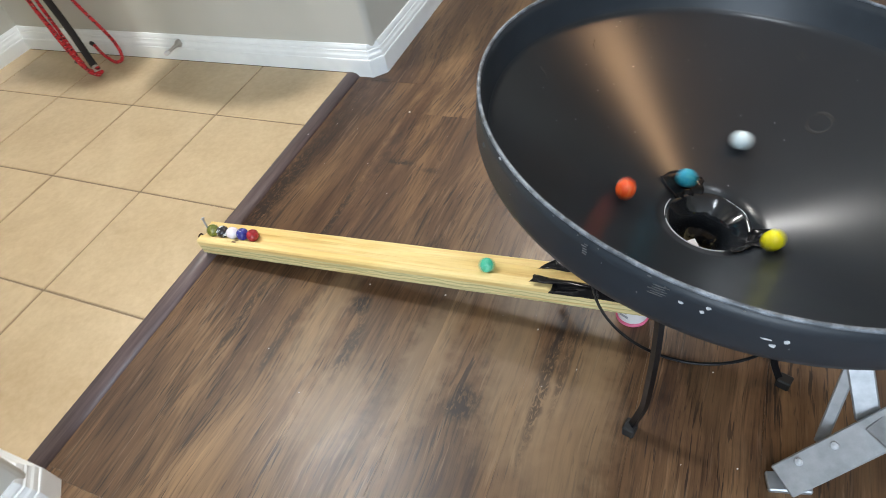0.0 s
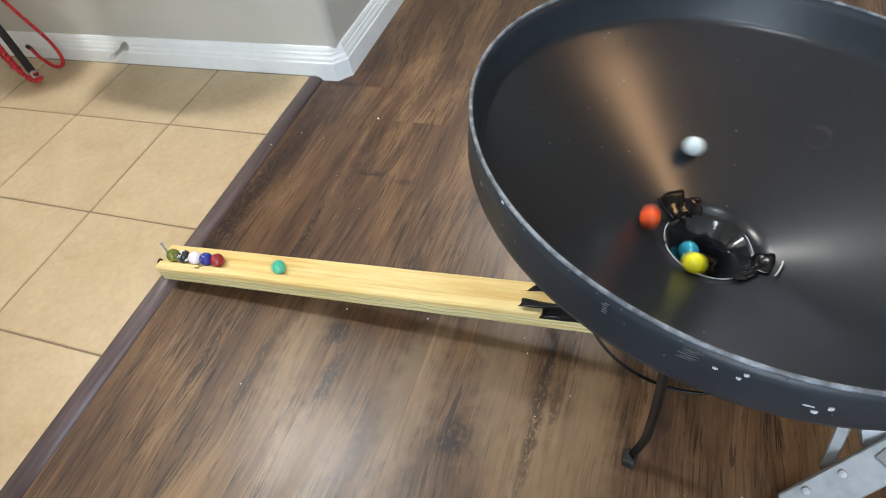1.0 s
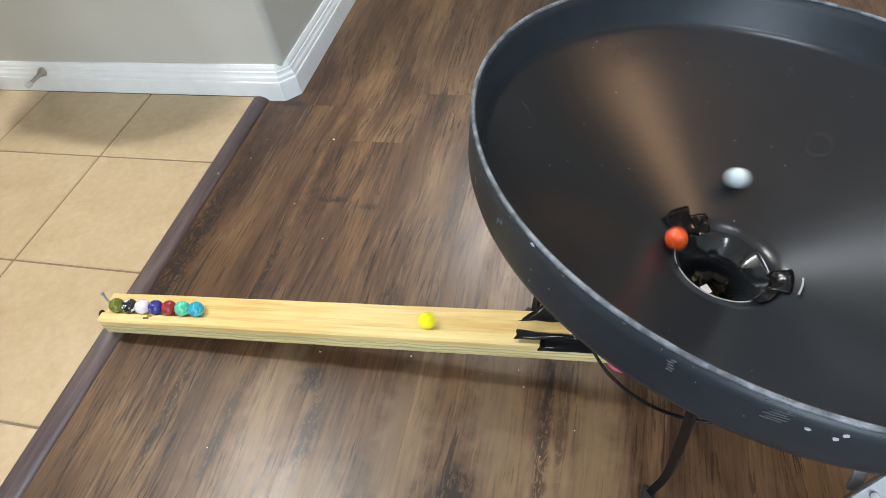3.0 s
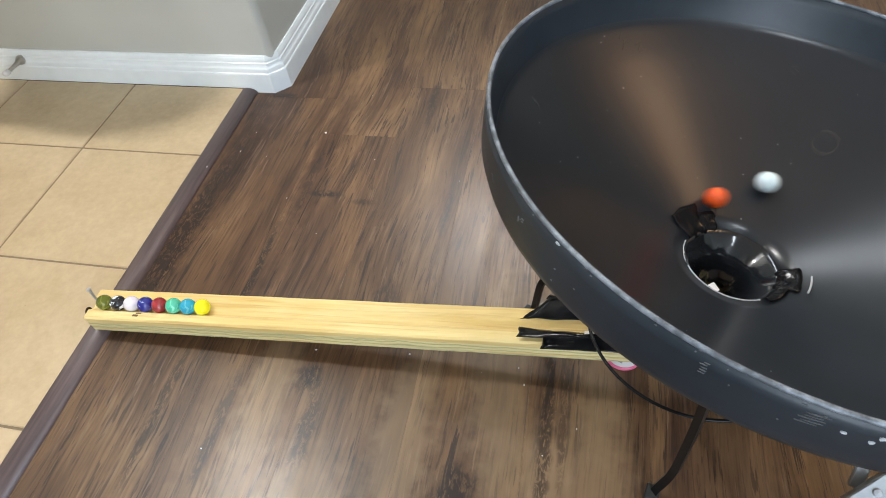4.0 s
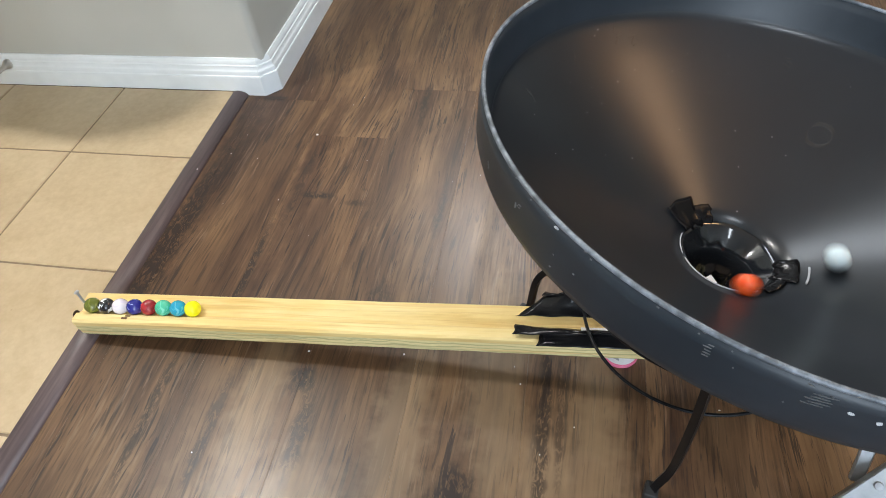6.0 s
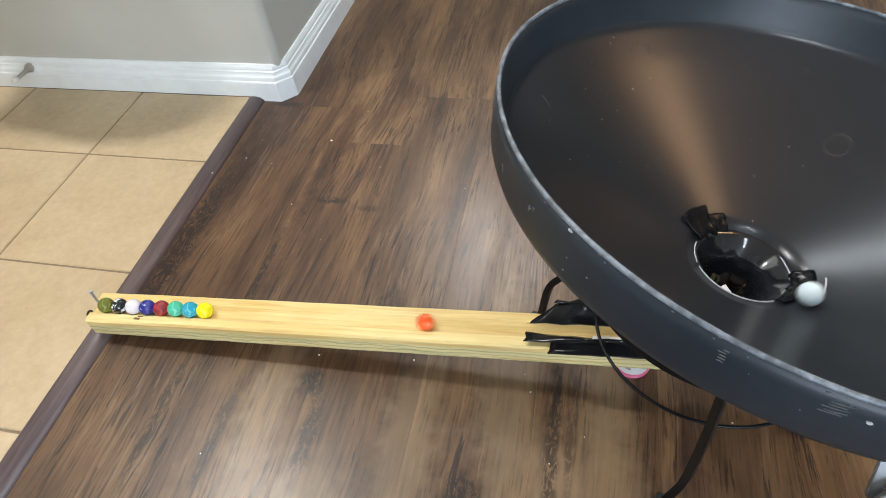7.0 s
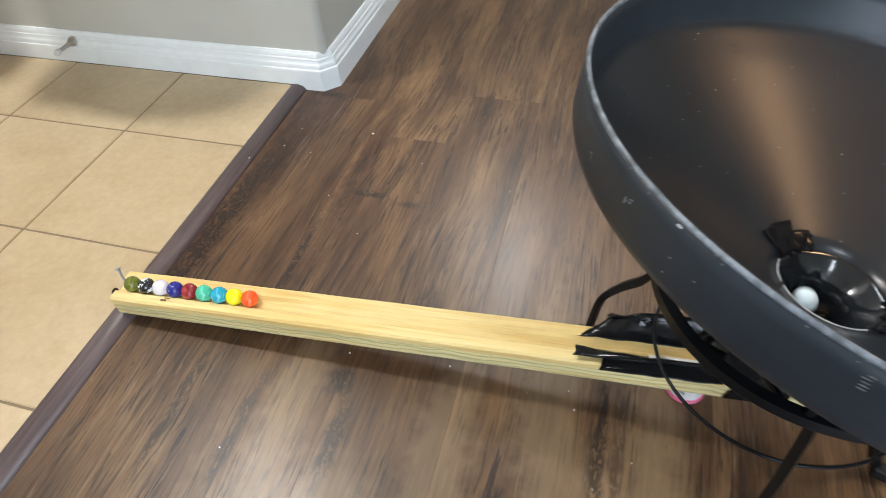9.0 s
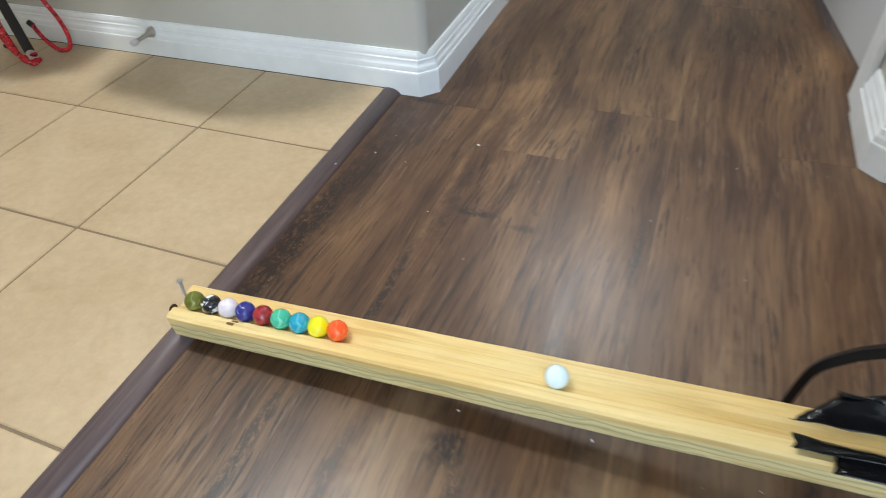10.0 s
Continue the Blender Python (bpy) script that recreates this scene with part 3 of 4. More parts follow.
def track():
    t = thing("marble_track", BOARD, "long pale pine board with a marble groove, propped on the floor", "track")
    w = BOARD_W / 2
    prof = [(-w, -BOARD_H + 0.002), (-w + 0.002, -BOARD_H), (w - 0.002, -BOARD_H), (w, -BOARD_H + 0.002), (w, -0.003), (w - 0.003, 0)]
    for k in range(9):
        a = math.pi * k / 8
        half = math.sqrt(GROOVE_R ** 2 - (GROOVE_R - GROOVE_D) ** 2)
        y = half * math.cos(a)
        prof.append((GROOVE_V + y, GROOVE_R - GROOVE_D - math.sqrt(GROOVE_R ** 2 - y * y)))
    prof += [(-w + 0.003, 0), (-w, -0.003)]
    prof = [(y - (0.005 if abs(y) > w * 0.8 else 0.0), z) for y, z in prof]
    bm = bmesh.new()
    n = 60
    rings = []
    for i in range(n + 1):
        u = -0.007 + (BOARD_L + 0.007) * i / n
        rings.append([bm.verts.new((u, y + 0.0006 * noise.noise((u * 14, y * 30, 2)), z + 0.0006 * noise.noise((u * 11, y * 40, 7)))) for y, z in prof])
    for a, b in zip(rings, rings[1:]):
        for k in range(len(prof)):
            j = (k + 1) % len(prof)
            bm.faces.new((a[k], a[j], b[j], b[k]))
    bm.faces.new(rings[0])
    bm.faces.new(rings[-1])
    part("board", bm, M_WOOD, t)
    # screw hole in the end, a knot and a pencil mark on the top
    part("bored_hole", lathe([(0.0001, 0.0), (0.0075, 0.0), (0.0075, 0.0012), (0.0001, 0.0012)], 20), M_HOLE, t, "dark bored hole in the end").matrix_local = pose(-0.0078, -0.020, -0.004, 0, -90, 0)
    part("knot", boxed(0.086, 0.097, -0.0285, -0.0245, 0.0003, 0.0009, bevel=0.0002), M_KNOT, t, "small dark knot")
    part("knot", boxed(0.091, 0.101, -0.0230, -0.0205, 0.0003, 0.0009, bevel=0.0002), M_KNOT, t, "small dark knot")
    nail = part("nail", tube([(0.007, -0.004, -0.004), (0.005, -0.002, 0.016), (0.002, 0.002, 0.030)], 0.0022, 8), M_STEEL, t, "bent zinc nail stopping the marbles")
    part("nail_head", lathe([(0.0001, 0), (0.0046, 0), (0.0046, 0.0012), (0.0001, 0.0012)], 14), M_STEEL, nail).matrix_local = pose(0.0019, 0.0022, 0.0305, 0, -10, 0)

    def flap(name, u0, u1, v0, v1, lean, curl, z0, seed, label, narrow=False, slant=0.0):
        def fn(a, b):
            u = u0 + (u1 - u0) * a + slant * b * (1 - a)
            v = v0 + (v1 - v0) * (0.5 + (b - 0.5) * (1.25 - 0.7 * a) if narrow else b)
            z = z0 + curl * b * b * (0.35 + 0.65 * min(1.0, 3.2 * a)) + lean * (a - 0.5) + 0.0035 * noise.noise((u * 45, v * 70, seed))
            return (u + 0.010 * b * (0.5 - a) + 0.004 * noise.noise((v * 80, seed, 1)), v, z)
        part(name, sheet(fn, 14, 8, 0.0006), M_TAPE, t, label, smooth=True)
    flap("tape_strip", 0.745, 0.93, 0.006, 0.036, 0.004, 0.028, 0.002, 3.1, "crumpled black tape wall", slant=0.034)
    flap("tape_strip", 0.785, 0.93, 0.030, 0.046, 0.004, -0.030, 0.021, 5.2, "crumpled black tape wall")
    flap("tape_strip", 0.742, 0.93, -0.031, -0.014, 0.006, -0.010, 0.012, 8.7, "crumpled black tape wall", True)
    flap("tape_strip", 0.778, 0.93, -0.046, -0.024, 0.005, 0.008, 0.003, 6.3, "crumpled black tape wall")
    # tape folded over the board's edge
    def fold(a, b):
        u = 0.935 + 0.075 * a + 0.022 * (1 - b) * (1 - a)
        run = 0.055 * b
        v = -0.018 - min(run, 0.020)
        return (u, v - (0.001 if run > 0.020 else 0), 0.0012 - max(0.0, run - 0.020) + 0.0012 * noise.noise((a * 4, b * 4, 2)))
    part("tape_strip", sheet(fold, 10, 16, 0.0006), M_TAPE, t, "black tape folded over the board's edge", smooth=True)
    # white paper tongue and black mouth under the bowl
    part("paper_strip", boxed(0.84, 0.93, -0.021, -0.015, 0.006, 0.0068), M_WHITE, t, "white paper strip beside the groove")

    def mouth(a, b):
        ang = math.pi * (0.05 + 0.9 * b)
        r = 0.036 + 0.010 * a
        return (0.900 + 0.085 * a + 0.004 * noise.noise((b * 9, a * 7, 3)), r * math.cos(ang), -0.008 + (0.75 * r + 0.05 * a) * math.sin(ang) + 0.006 * noise.noise((b * 8, a * 9, 1)))
    part("tape_tunnel", sheet(mouth, 14, 18, 0.0007), M_TAPE, t, "black tape tunnel under the bowl", smooth=True)
    return t


track()


def tape_roll():
    t = thing("tape_roll", pose(1.251, -0.404, 0), "white roll with a pink edge propping the board", "tape roll")
    part("rim", lathe([(0.020, 0), (0.0265, 0), (0.0285, 0.002), (0.0285, 0.006), (0.0265, 0.008), (0.020, 0.008)], 40, closed=True), M_PINK, t, "bright pink rim", smooth=True)
    core = part("core", lathe([(0.0195, 0.0082), (0.026, 0.0082), (0.026, 0.0705), (0.0195, 0.0705)], 40, closed=True), M_WHITE, t)
    for k in range(3):
        part("print_bar", boxed(-0.008, 0.008, -0.0268, -0.0260, 0.022 + 0.011 * k, 0.027 + 0.011 * k), M_GREY, core, "grey printed bar").matrix_local = pose(0, 0, 0, 0, 0, -25 - 6 * k)


tape_roll()

# ---- bowl ----
BOWL_C = Vector((1.374, -0.417, 0.476))
BOWL_N = Vector((0.168, 0.068, 1.0)).normalized()
bx = (Vector((1, 0, 0)) - BOWL_N * BOWL_N.x).normalized()
BOWL = Matrix((bx, BOWL_N.cross(bx), BOWL_N)).transposed().to_4x4()
BOWL.translation = BOWL_C
INNER = [(0.3195, 0.0), (0.3168, 0.012), (0.3135, 0.026), (0.3100, 0.038), (0.3075, 0.0455), (0.3052, 0.0498), (0.3015, 0.0535), (0.2950, 0.0588), (0.278, 0.0730), (0.26, 0.0860), (0.24, 0.0997), (0.22, 0.1125), (0.20, 0.1247), (0.18, 0.1362), (0.16, 0.1472), (0.14, 0.1576), (0.12, 0.1675), (0.10, 0.1770), (0.075, 0.188), (0.0565, 0.196)]
OUTER = [(0.0565, 0.200), (0.08, 0.193), (0.12, 0.175), (0.18, 0.143), (0.24, 0.105), (0.285, 0.074), (0.303, 0.0665), (0.312, 0.0640), (0.3180, 0.0590), (0.3212, 0.050), (0.3222, 0.030), (0.3225, 0.015), (0.3225, 0.0)]


def spot(r, angle, proud=0.0):
    """A point of the bowl's inner face, at an angle in degrees."""
    d = np.interp(-r, [-q[0] for q in INNER], [q[1] for q in INNER])
    a = radians(angle)
    return Vector((r * math.cos(a), r * math.sin(a), -d + proud))


def bowl():
    t = thing("funnel_bowl", BOWL, "wide black enamelled metal bowl with a taped centre hole", "bowl")
    fine = []
    for (r0, d0), (r1, d1) in zip(INNER, INNER[1:]):
        n = max(1, int(abs(r1 - r0) / 0.012))
        fine += [(r0 + (r1 - r0) * k / n, -(d0 + (d1 - d0) * k / n)) for k in range(n)]
    fine.append((INNER[-1][0], -INNER[-1][1]))
    dish = part("dish", lathe(fine + [(r, -d) for r, d in OUTER], 160, closed=True), M_BOWL, t, smooth=True)
    # the inner wall takes the rougher side material to dull its reflections
    dish.data.materials.append(M_BOWL_SIDE)
    for p in dish.data.polygons:
        if p.center.xy.length > 0.3145 and p.normal.xy.dot(p.center.xy) > 0 or (p.center.xy.length > 0.3065 and p.center.z > -0.05):
            p.material_index = 1
    part("rim", lathe([(0.321 + 0.0023 * math.cos(2 * math.pi * k / 10), 0.0005 + 0.0023 * math.sin(2 * math.pi * k / 10)) for k in range(10)], 160, closed=True), M_RIM, t, "worn grey metal rim edge", smooth=True)
    # taped hole: liner, raised cut edge, folded tabs
    liner = [(0.0560, -0.1955), (0.0515, -0.1995), (0.0440, -0.2065), (0.0370, -0.2135), (0.0320, -0.2200), (0.0295, -0.2300), (0.0285, -0.285)]
    bm = lathe(liner + [(r + 0.0012, z - 0.0006) for r, z in reversed(liner)], 72, closed=True)
    for v in bm.verts:
        a = math.atan2(v.co.y, v.co.x)
        k = 0.0022 * noise.noise((math.cos(a) * 2.5, math.sin(a) * 2.5, v.co.z * 60))
        v.co.x += k * math.cos(a)
        v.co.y += k * math.sin(a)
    part("hole_liner", bm, M_LINER, t, "glossy black plastic lining the hole", smooth=True)
    wrap = [(0.066, -0.203), (0.070, -0.220), (0.064, -0.245), (0.056, -0.275), (0.050, -0.300)]
    bm = lathe(wrap + [(r - 0.0015, z) for r, z in reversed(wrap)], 60, closed=True)
    for v in bm.verts:
        a = math.atan2(v.co.y, v.co.x)
        k = 0.013 * noise.noise((math.cos(a) * 3.0, math.sin(a) * 3.0, v.co.z * 30)) + 0.006 * noise.noise((math.cos(a) * 8, math.sin(a) * 8, v.co.z * 70))
        v.co.x += k * math.cos(a)
        v.co.y += k * math.sin(a)
    part("plastic_wrap", bm, M_TAPE, t, "crumpled black plastic wrapped under the hole", smooth=False)
    part("cut_edge", tube([spot(0.0575, a, 0.0006) for a in range(200, 302, 6)], 0.0009, 6), M_CHIP, t, "bright cut metal edge")
    part("cut_edge", tube([spot(0.058, a, 0.0008) for a in range(158, 196, 6)], 0.0007, 6), M_CHIP, t, "bright cut metal edge")

    def tab(a0, a1, r0, r1, seed, lifted, label):
        def fn(u, v):
            a = a0 + (a1 - a0) * u
            r = r0 + (r1 - r0) * v
            p = spot(max(r, 0.057), a, 0.0012)
            if r < 0.057:
                p = Vector((r * math.cos(radians(a)), r * math.sin(radians(a)), p.z - (0.057 - r) * 1.6))
            p.z += 0.0014 * (0.6 + noise.noise((u * 2.5 + seed, v * 2.5, seed))) + lifted * max(0.0, v - 0.6)
            p.x += 0.003 * noise.noise((seed, v * 6, u * 4))
            return p
        part("tape_tab", sheet(fn, 12, 10, 0.0006), M_TAPE, t, label, smooth=True)
    tab(120, 150, 0.050, 0.088, 1.7, 0.004, "folded glossy black tape tab")
    tab(104, 122, 0.048, 0.076, 4.4, 0.004, "folded glossy black tape tab")
    tab(-30, 2, 0.040, 0.076, 9.3, 0.001, "folded glossy black tape tab")
    tab(-58, -30, 0.034, 0.066, 6.1, 0.001, "folded glossy black tape tab")
    part("paper_strip", boxed(-0.011, 0.011, -0.006, 0.006, 0, 0.0006), M_WHITE, t, "white paper showing at the hole's bottom").matrix_local = pose(-0.012, -0.013, -0.236, 12, -14, 35)
    part("foil_edge", tube([spot(0.084, a, 0.005) for a in range(-30, -6, 5)], 0.0012, 6), M_CHIP, t, "bright folded edge")
    # scratches and paint chips on the outer wall
    rng = random.Random(5)

    def chip(angle, d, w, h, name="paint_chip", lean=0.0):
        a = radians(angle)
        r = np.interp(d, [0.0, 0.015, 0.030, 0.050, 0.059], [0.3225, 0.3225, 0.3222, 0.3212, 0.3180]) + 0.0003
        bm = bmesh.new()
        pts = []
        for k in range(7):
            th = 2 * math.pi * k / 7
            q = 0.7 + 0.5 * rng.random()
            du, dv = w * q * math.cos(th), h * q * math.sin(th)
            du, dv = du * math.cos(lean) - dv * math.sin(lean), du * math.sin(lean) + dv * math.cos(lean)
            pts.append((du, dv))
        top = [bm.verts.new(((r + 0.0005) * math.cos(a + du / r), (r + 0.0005) * math.sin(a + du / r), -d + dv)) for du, dv in pts]
        low = [bm.verts.new(((r - 0.001) * math.cos(a + du / r), (r - 0.001) * math.sin(a + du / r), -d + dv)) for du, dv in pts]
        bm.faces.new(top)
        bm.faces.new(low)
        for k in range(7):
            j = (k + 1) % 7
            bm.faces.new((top[k], top[j], low[j], low[k]))
        part(name, bm, M_CHIP if name == "paint_chip" and w > 0.002 else M_SCUFF, t, "bare bright chip in the black paint" if name == "paint_chip" else "pale scratch in the black paint")
    for angle, d, w, h in CHIPS:
        chip(angle, d, w, h)
    for angle, d, n, length in SCRATCHES:
        for k in range(n):
            chip(angle + rng.uniform(-0.3, 0.3), d + 0.0028 * k, length * rng.uniform(0.6, 1.1), 0.00035, "scratch", 0.12)
    for k in range(12):
        chip(rng.uniform(185, 285), rng.uniform(0.003, 0.045), rng.uniform(0.0005, 0.0011), rng.uniform(0.0004, 0.0007))
    for k in range(14):
        chip(rng.uniform(170, 290), rng.uniform(0.0, 0.004), rng.uniform(0.0008, 0.0019), 0.0005)
    # crumbs and dust on the inner face
    bm = bmesh.new()
    for r, angle in SPECKS + [(0.1 + 0.2 * math.sqrt(rng.random()), rng.uniform(0, 360)) for _ in range(16)]:
        m = Matrix.Translation(spot(r, angle, 0.0006)) @ Matrix.Diagonal((rng.uniform(0.7, 1.5), rng.uniform(0.7, 1.3), 0.5, 1))
        bmesh.ops.create_icosphere(bm, subdivisions=1, radius=rng.uniform(0.0005, 0.0009), matrix=m)
    tagged(part("crumbs", bm, M_CHIP, t, "pale specks of dust"), kind="stuff")
    # ring stain and small scuffs
    part("ring_mark", lathe([(0.0120, -0.0005), (0.0140, 0.0002), (0.0185, 0.0002), (0.0210, -0.0005)], 36, closed=True), M_STAIN, t, "faint ring stain", smooth=True).matrix_local = Matrix.Translation(spot(0.205, 58.0, 0.0001)) @ spot_turn(0.205, 58.0)
    for r, angle, n in ((0.295, 125.4, 4), (0.285, 121.2, 3), (0.281, 141.7, 2), (0.281, 163.9, 3), (0.277, 76.2, 3)):
        for k in range(n):
            q = angle + rng.uniform(-1.0, 1.0)
            m = Matrix.Translation(spot(r - 0.004 * k, q, 0.0002)) @ spot_turn(r - 0.004 * k, q) @ pose(0, 0, 0, 0, 0, q + rng.uniform(-25, 25))
            part("scuff", boxed(-0.0011, 0.0011, -rng.uniform(0.003, 0.006), 0.005, -0.0005, 0.0002, bevel=0.0004), M_STAIN, t, "dull scuff in the enamel").matrix_local = m


def spot_turn(r, angle):
    a, b = spot(r + 0.01, angle), spot(r - 0.01, angle)
    n = (a - b).cross(Vector((-math.sin(radians(angle)), math.cos(radians(angle)), 0)))
    if n.z < 0:
        n = -n
    return n.to_track_quat("Z", "Y").to_matrix().to_4x4()


CHIPS = [(266.0, 0.013, 0.0021, 0.0017), (265.4, 0.020, 0.0021, 0.0017), (277.6, 0.027, 0.0026, 0.0024), (276.2, 0.036, 0.0032, 0.0022), (275.0, 0.029, 0.0050, 0.0006), (213.1, 0.025, 0.0010, 0.003), (222.2, 0.0035, 0.003, 0.0014), (262.2, 0.018, 0.0022, 0.0014)]
SPECKS = [(0.259, 148.4), (0.224, 141.7), (0.224, 149.9), (0.229, 176.5), (0.172, 112.4), (0.243, 110.3), (0.265, 92.5), (0.245, 91.9), (0.176, 87.2), (0.12, 110.7), (0.248, 123.4), (0.24, 131.2), (0.244, 142.1), (0.178, 156.6), (0.075, 76.9), (0.165, 64.2), (0.22, 98.4)]
SCRATCHES = [(258.6, 0.010, 5, 0.011), (245.9, 0.009, 5, 0.003), (214, 0.02, 2, 0.002), (202, 0.03, 3, 0.002)]
bowl()

# ---- stand ----
RING_C, RING_R, RING_Z = Vector((1.337, -0.428)), 0.176, 0.280


def stand():
    t = thing("plant_stand", pose(RING_C.x, RING_C.y, 0), "black painted iron stand with curved legs under the bowl", "stand")

    def circle(r, z, n=72):
        return [(r * math.cos(2 * math.pi * k / n), r * math.sin(2 * math.pi * k / n), z) for k in range(n)]
    part("top_ring", lathe([(RING_R - 0.007, RING_Z - 0.003), (RING_R + 0.005, RING_Z - 0.003), (RING_R + 0.007, RING_Z), (RING_R + 0.005, RING_Z + 0.011), (RING_R - 0.007, RING_Z + 0.011)], 96, closed=True), M_IRON, t)
    low = part("lower_ring", tube(circle(0.152, 0.133), 0.0024, 8, closed=True), M_IRON, t, "thin wire ring tying the legs", smooth=True)
    low.location = (0.0, 0.017, 0)
    for a in (156, 257, 342, 66):
        ca, sa = math.cos(radians(a)), math.sin(radians(a))

        def at(r, z):
            return (r * ca, r * sa, z)
        for turn in (1, -1):
            def arc(da, r, z):
                q = radians(a + turn * da)
                return (r * math.cos(q), r * math.sin(q), z)
            part("scroll", tube(smooth_line([arc(6, 0.170, 0.281), arc(16, 0.140, 0.272), arc(29, 0.122, 0.264), arc(40, 0.136, 0.266), arc(38, 0.156, 0.270), arc(30, 0.150, 0.271)], 8), 0.0046, 8), M_IRON, t, smooth=True)
        if a == 156:
            path = [(-0.165, 0.060, RING_Z + 0.004), (-0.160, 0.062, 0.22), (-0.172, 0.070, 0.170), (-0.198, 0.080, 0.135), (-0.222, 0.084, 0.095), (-0.232, 0.080, 0.03), (-0.238, 0.078, 0.010)]
            leg = part("leg", tube(smooth_line(path, 8), 0.0085, 4, flat=0.75), M_IRON, t)
            part("foot", boxed(-0.013, 0.013, -0.010, 0.010, 0, 0.022, bevel=0.002), M_RUBBER, leg, "square rubber foot").matrix_local = pose(-0.238, 0.078, 0, 0, 0, a)
            part("support_pin", tube([at(0.172, RING_Z + 0.008), at(0.178, PIN_TOP[a])], 0.006, 8), M_IRON, t)
            continue
        end = 0.160 if a == 342 else 0.203
        mid = 0.132 if a == 342 else 0.148
        if a == 257:
            path = [(-0.030, -0.168, RING_Z + 0.002), (-0.029, -0.176, 0.20), (-0.031, -0.184, 0.12), (-0.034, -0.188, 0.075), (-0.043, -0.190, 0.032), (-0.048, -0.193, 0.012)]
            leg = part("leg", tube(smooth_line(path, 8), 0.0085, 4, flat=0.75), M_IRON, t)
            part("foot", boxed(-0.011, 0.011, -0.009, 0.009, 0, 0.022, bevel=0.002), M_RUBBER, leg, "square rubber foot").matrix_local = pose(-0.049, -0.194, 0, 0, 0, a)
            part("support_pin", tube([at(0.172, RING_Z + 0.008), at(0.178, PIN_TOP[a])], 0.006, 8), M_IRON, t)
            continue
        leg = part("leg", tube(smooth_line([at(0.166, RING_Z + 0.002), at(0.150, 0.235), at(mid + 0.003, 0.18), at(mid, 0.11), at(mid + 0.004, 0.06), at(0.35 * mid + 0.65 * end, 0.022), at(end, 0.010)], 8), 0.0085, 4, flat=0.75), M_IRON, t)
        part("foot", boxed(-0.010, 0.010, -0.009, 0.009, 0, 0.020, bevel=0.002), M_RUBBER, leg, "square rubber foot").matrix_local = pose((end + 0.003) * ca, (end + 0.003) * sa, 0, 0, 0, a)
        part("scroll", tube(smooth_line([at(0.168, RING_Z - 0.004), at(0.120, 0.262), at(0.085, 0.245), at(0.075, 0.268), at(0.098, 0.276)], 8), 0.0050, 8), M_IRON, t, smooth=True)
        part("support_pin", tube([at(0.172, RING_Z + 0.008), at(0.178, PIN_TOP[a])], 0.006, 8), M_IRON, t)


PIN_TOP = {}
for a in (156, 257, 342, 66):
    x, y = RING_C.x + 0.178 * math.cos(radians(a)), RING_C.y + 0.178 * math.sin(radians(a))
    inv = BOWL.inverted()
    z = 0.30
    while z < 0.46:
        q = inv @ Vector((x, y, z))
        r = math.hypot(q.x, q.y)
        if -q.z < np.interp(r, [o[0] for o in OUTER[:6]], [o[1] for o in OUTER[:6]]) + 0.001:
            break
        z += 0.001
    PIN_TOP[a] = z
stand()

# ---- step ladder ----


def ladder():
    t = thing("step_ladder", pose(1.484, -0.646, 0), "dull aluminium step ladder leaning under the bowl", "ladder")

    def plate(name, a, b, width, thick, label="", material=None):
        """A flat bar from a to b, its broad face turned up and towards the room."""
        a, b = Vector(a), Vector(b)
        d = (b - a).normalized()
        n = Vector((-0.2, -0.47, 0.87))
        n = (n - d * n.dot(d)).normalized()
        w = n.cross(d)
        m = Matrix((d, w, n)).transposed().to_4x4()
        m.translation = a
        ob = part(name, boxed(0, (b - a).length, -width / 2, width / 2, -thick / 2, thick / 2, bevel=0.002), material or M_ALU, t, label)
        ob.matrix_local = m
        return ob
    rail = plate("side_rail", (0.012, 0.004, 0.016), (0.392, 0.262, 0.345), 0.046, 0.020)
    plate("side_rail", (0.292, -0.246, 0.016), (0.672, 0.012, 0.345), 0.046, 0.020)
    plate("brace", (0.050, 0.062, 0.042), (0.060, 0.128, 0.165), 0.016, 0.008, "pale blue-grey metal brace")
    plate("post", (0.094, 0.086, 0.090), (0.062, 0.126, 0.170), 0.030, 0.010)
    plate("step", (0.110, 0.090, 0.115), (0.390, -0.160, 0.115), 0.075, 0.016, "ridged aluminium step")
    for u, v in ((0.035, 0.012), (0.085, 0.010), (0.165, 0.012)):
        part("rivet", lathe([(0.0001, 0.010), (0.0055, 0.010), (0.0045, 0.0135), (0.0001, 0.0145)], 12), M_CHIP, rail).matrix_local = pose(u, v, 0)
    part("foot", boxed(-0.006, 0.050, -0.014, 0.014, 0, 0.010, bevel=0.002), M_ALU, t, "flat metal foot").matrix_local = pose(0, 0.004, 0, 0, 0, 14)


ladder()

# ---- along the entry wall ----


def door_stop():
    t = thing("door_stop", pose(-0.303, WALL_Y - 0.0135, 0.071), "brushed nickel door stop screwed into the baseboard", "door stop")
    turn = pose(0, 0, 0, 90, 0, 0)
    part("flange", lathe([(0.0001, -0.006), (0.0125, -0.006), (0.0125, 0.002), (0.010, 0.008), (0.0062, 0.016)], 24), M_NICKEL, t, smooth=True).matrix_local = turn
    part("rod", lathe([(0.0062, 0.014), (0.0050, 0.030), (0.0046, 0.052)], 24), M_NICKEL, t, smooth=True).matrix_local = turn
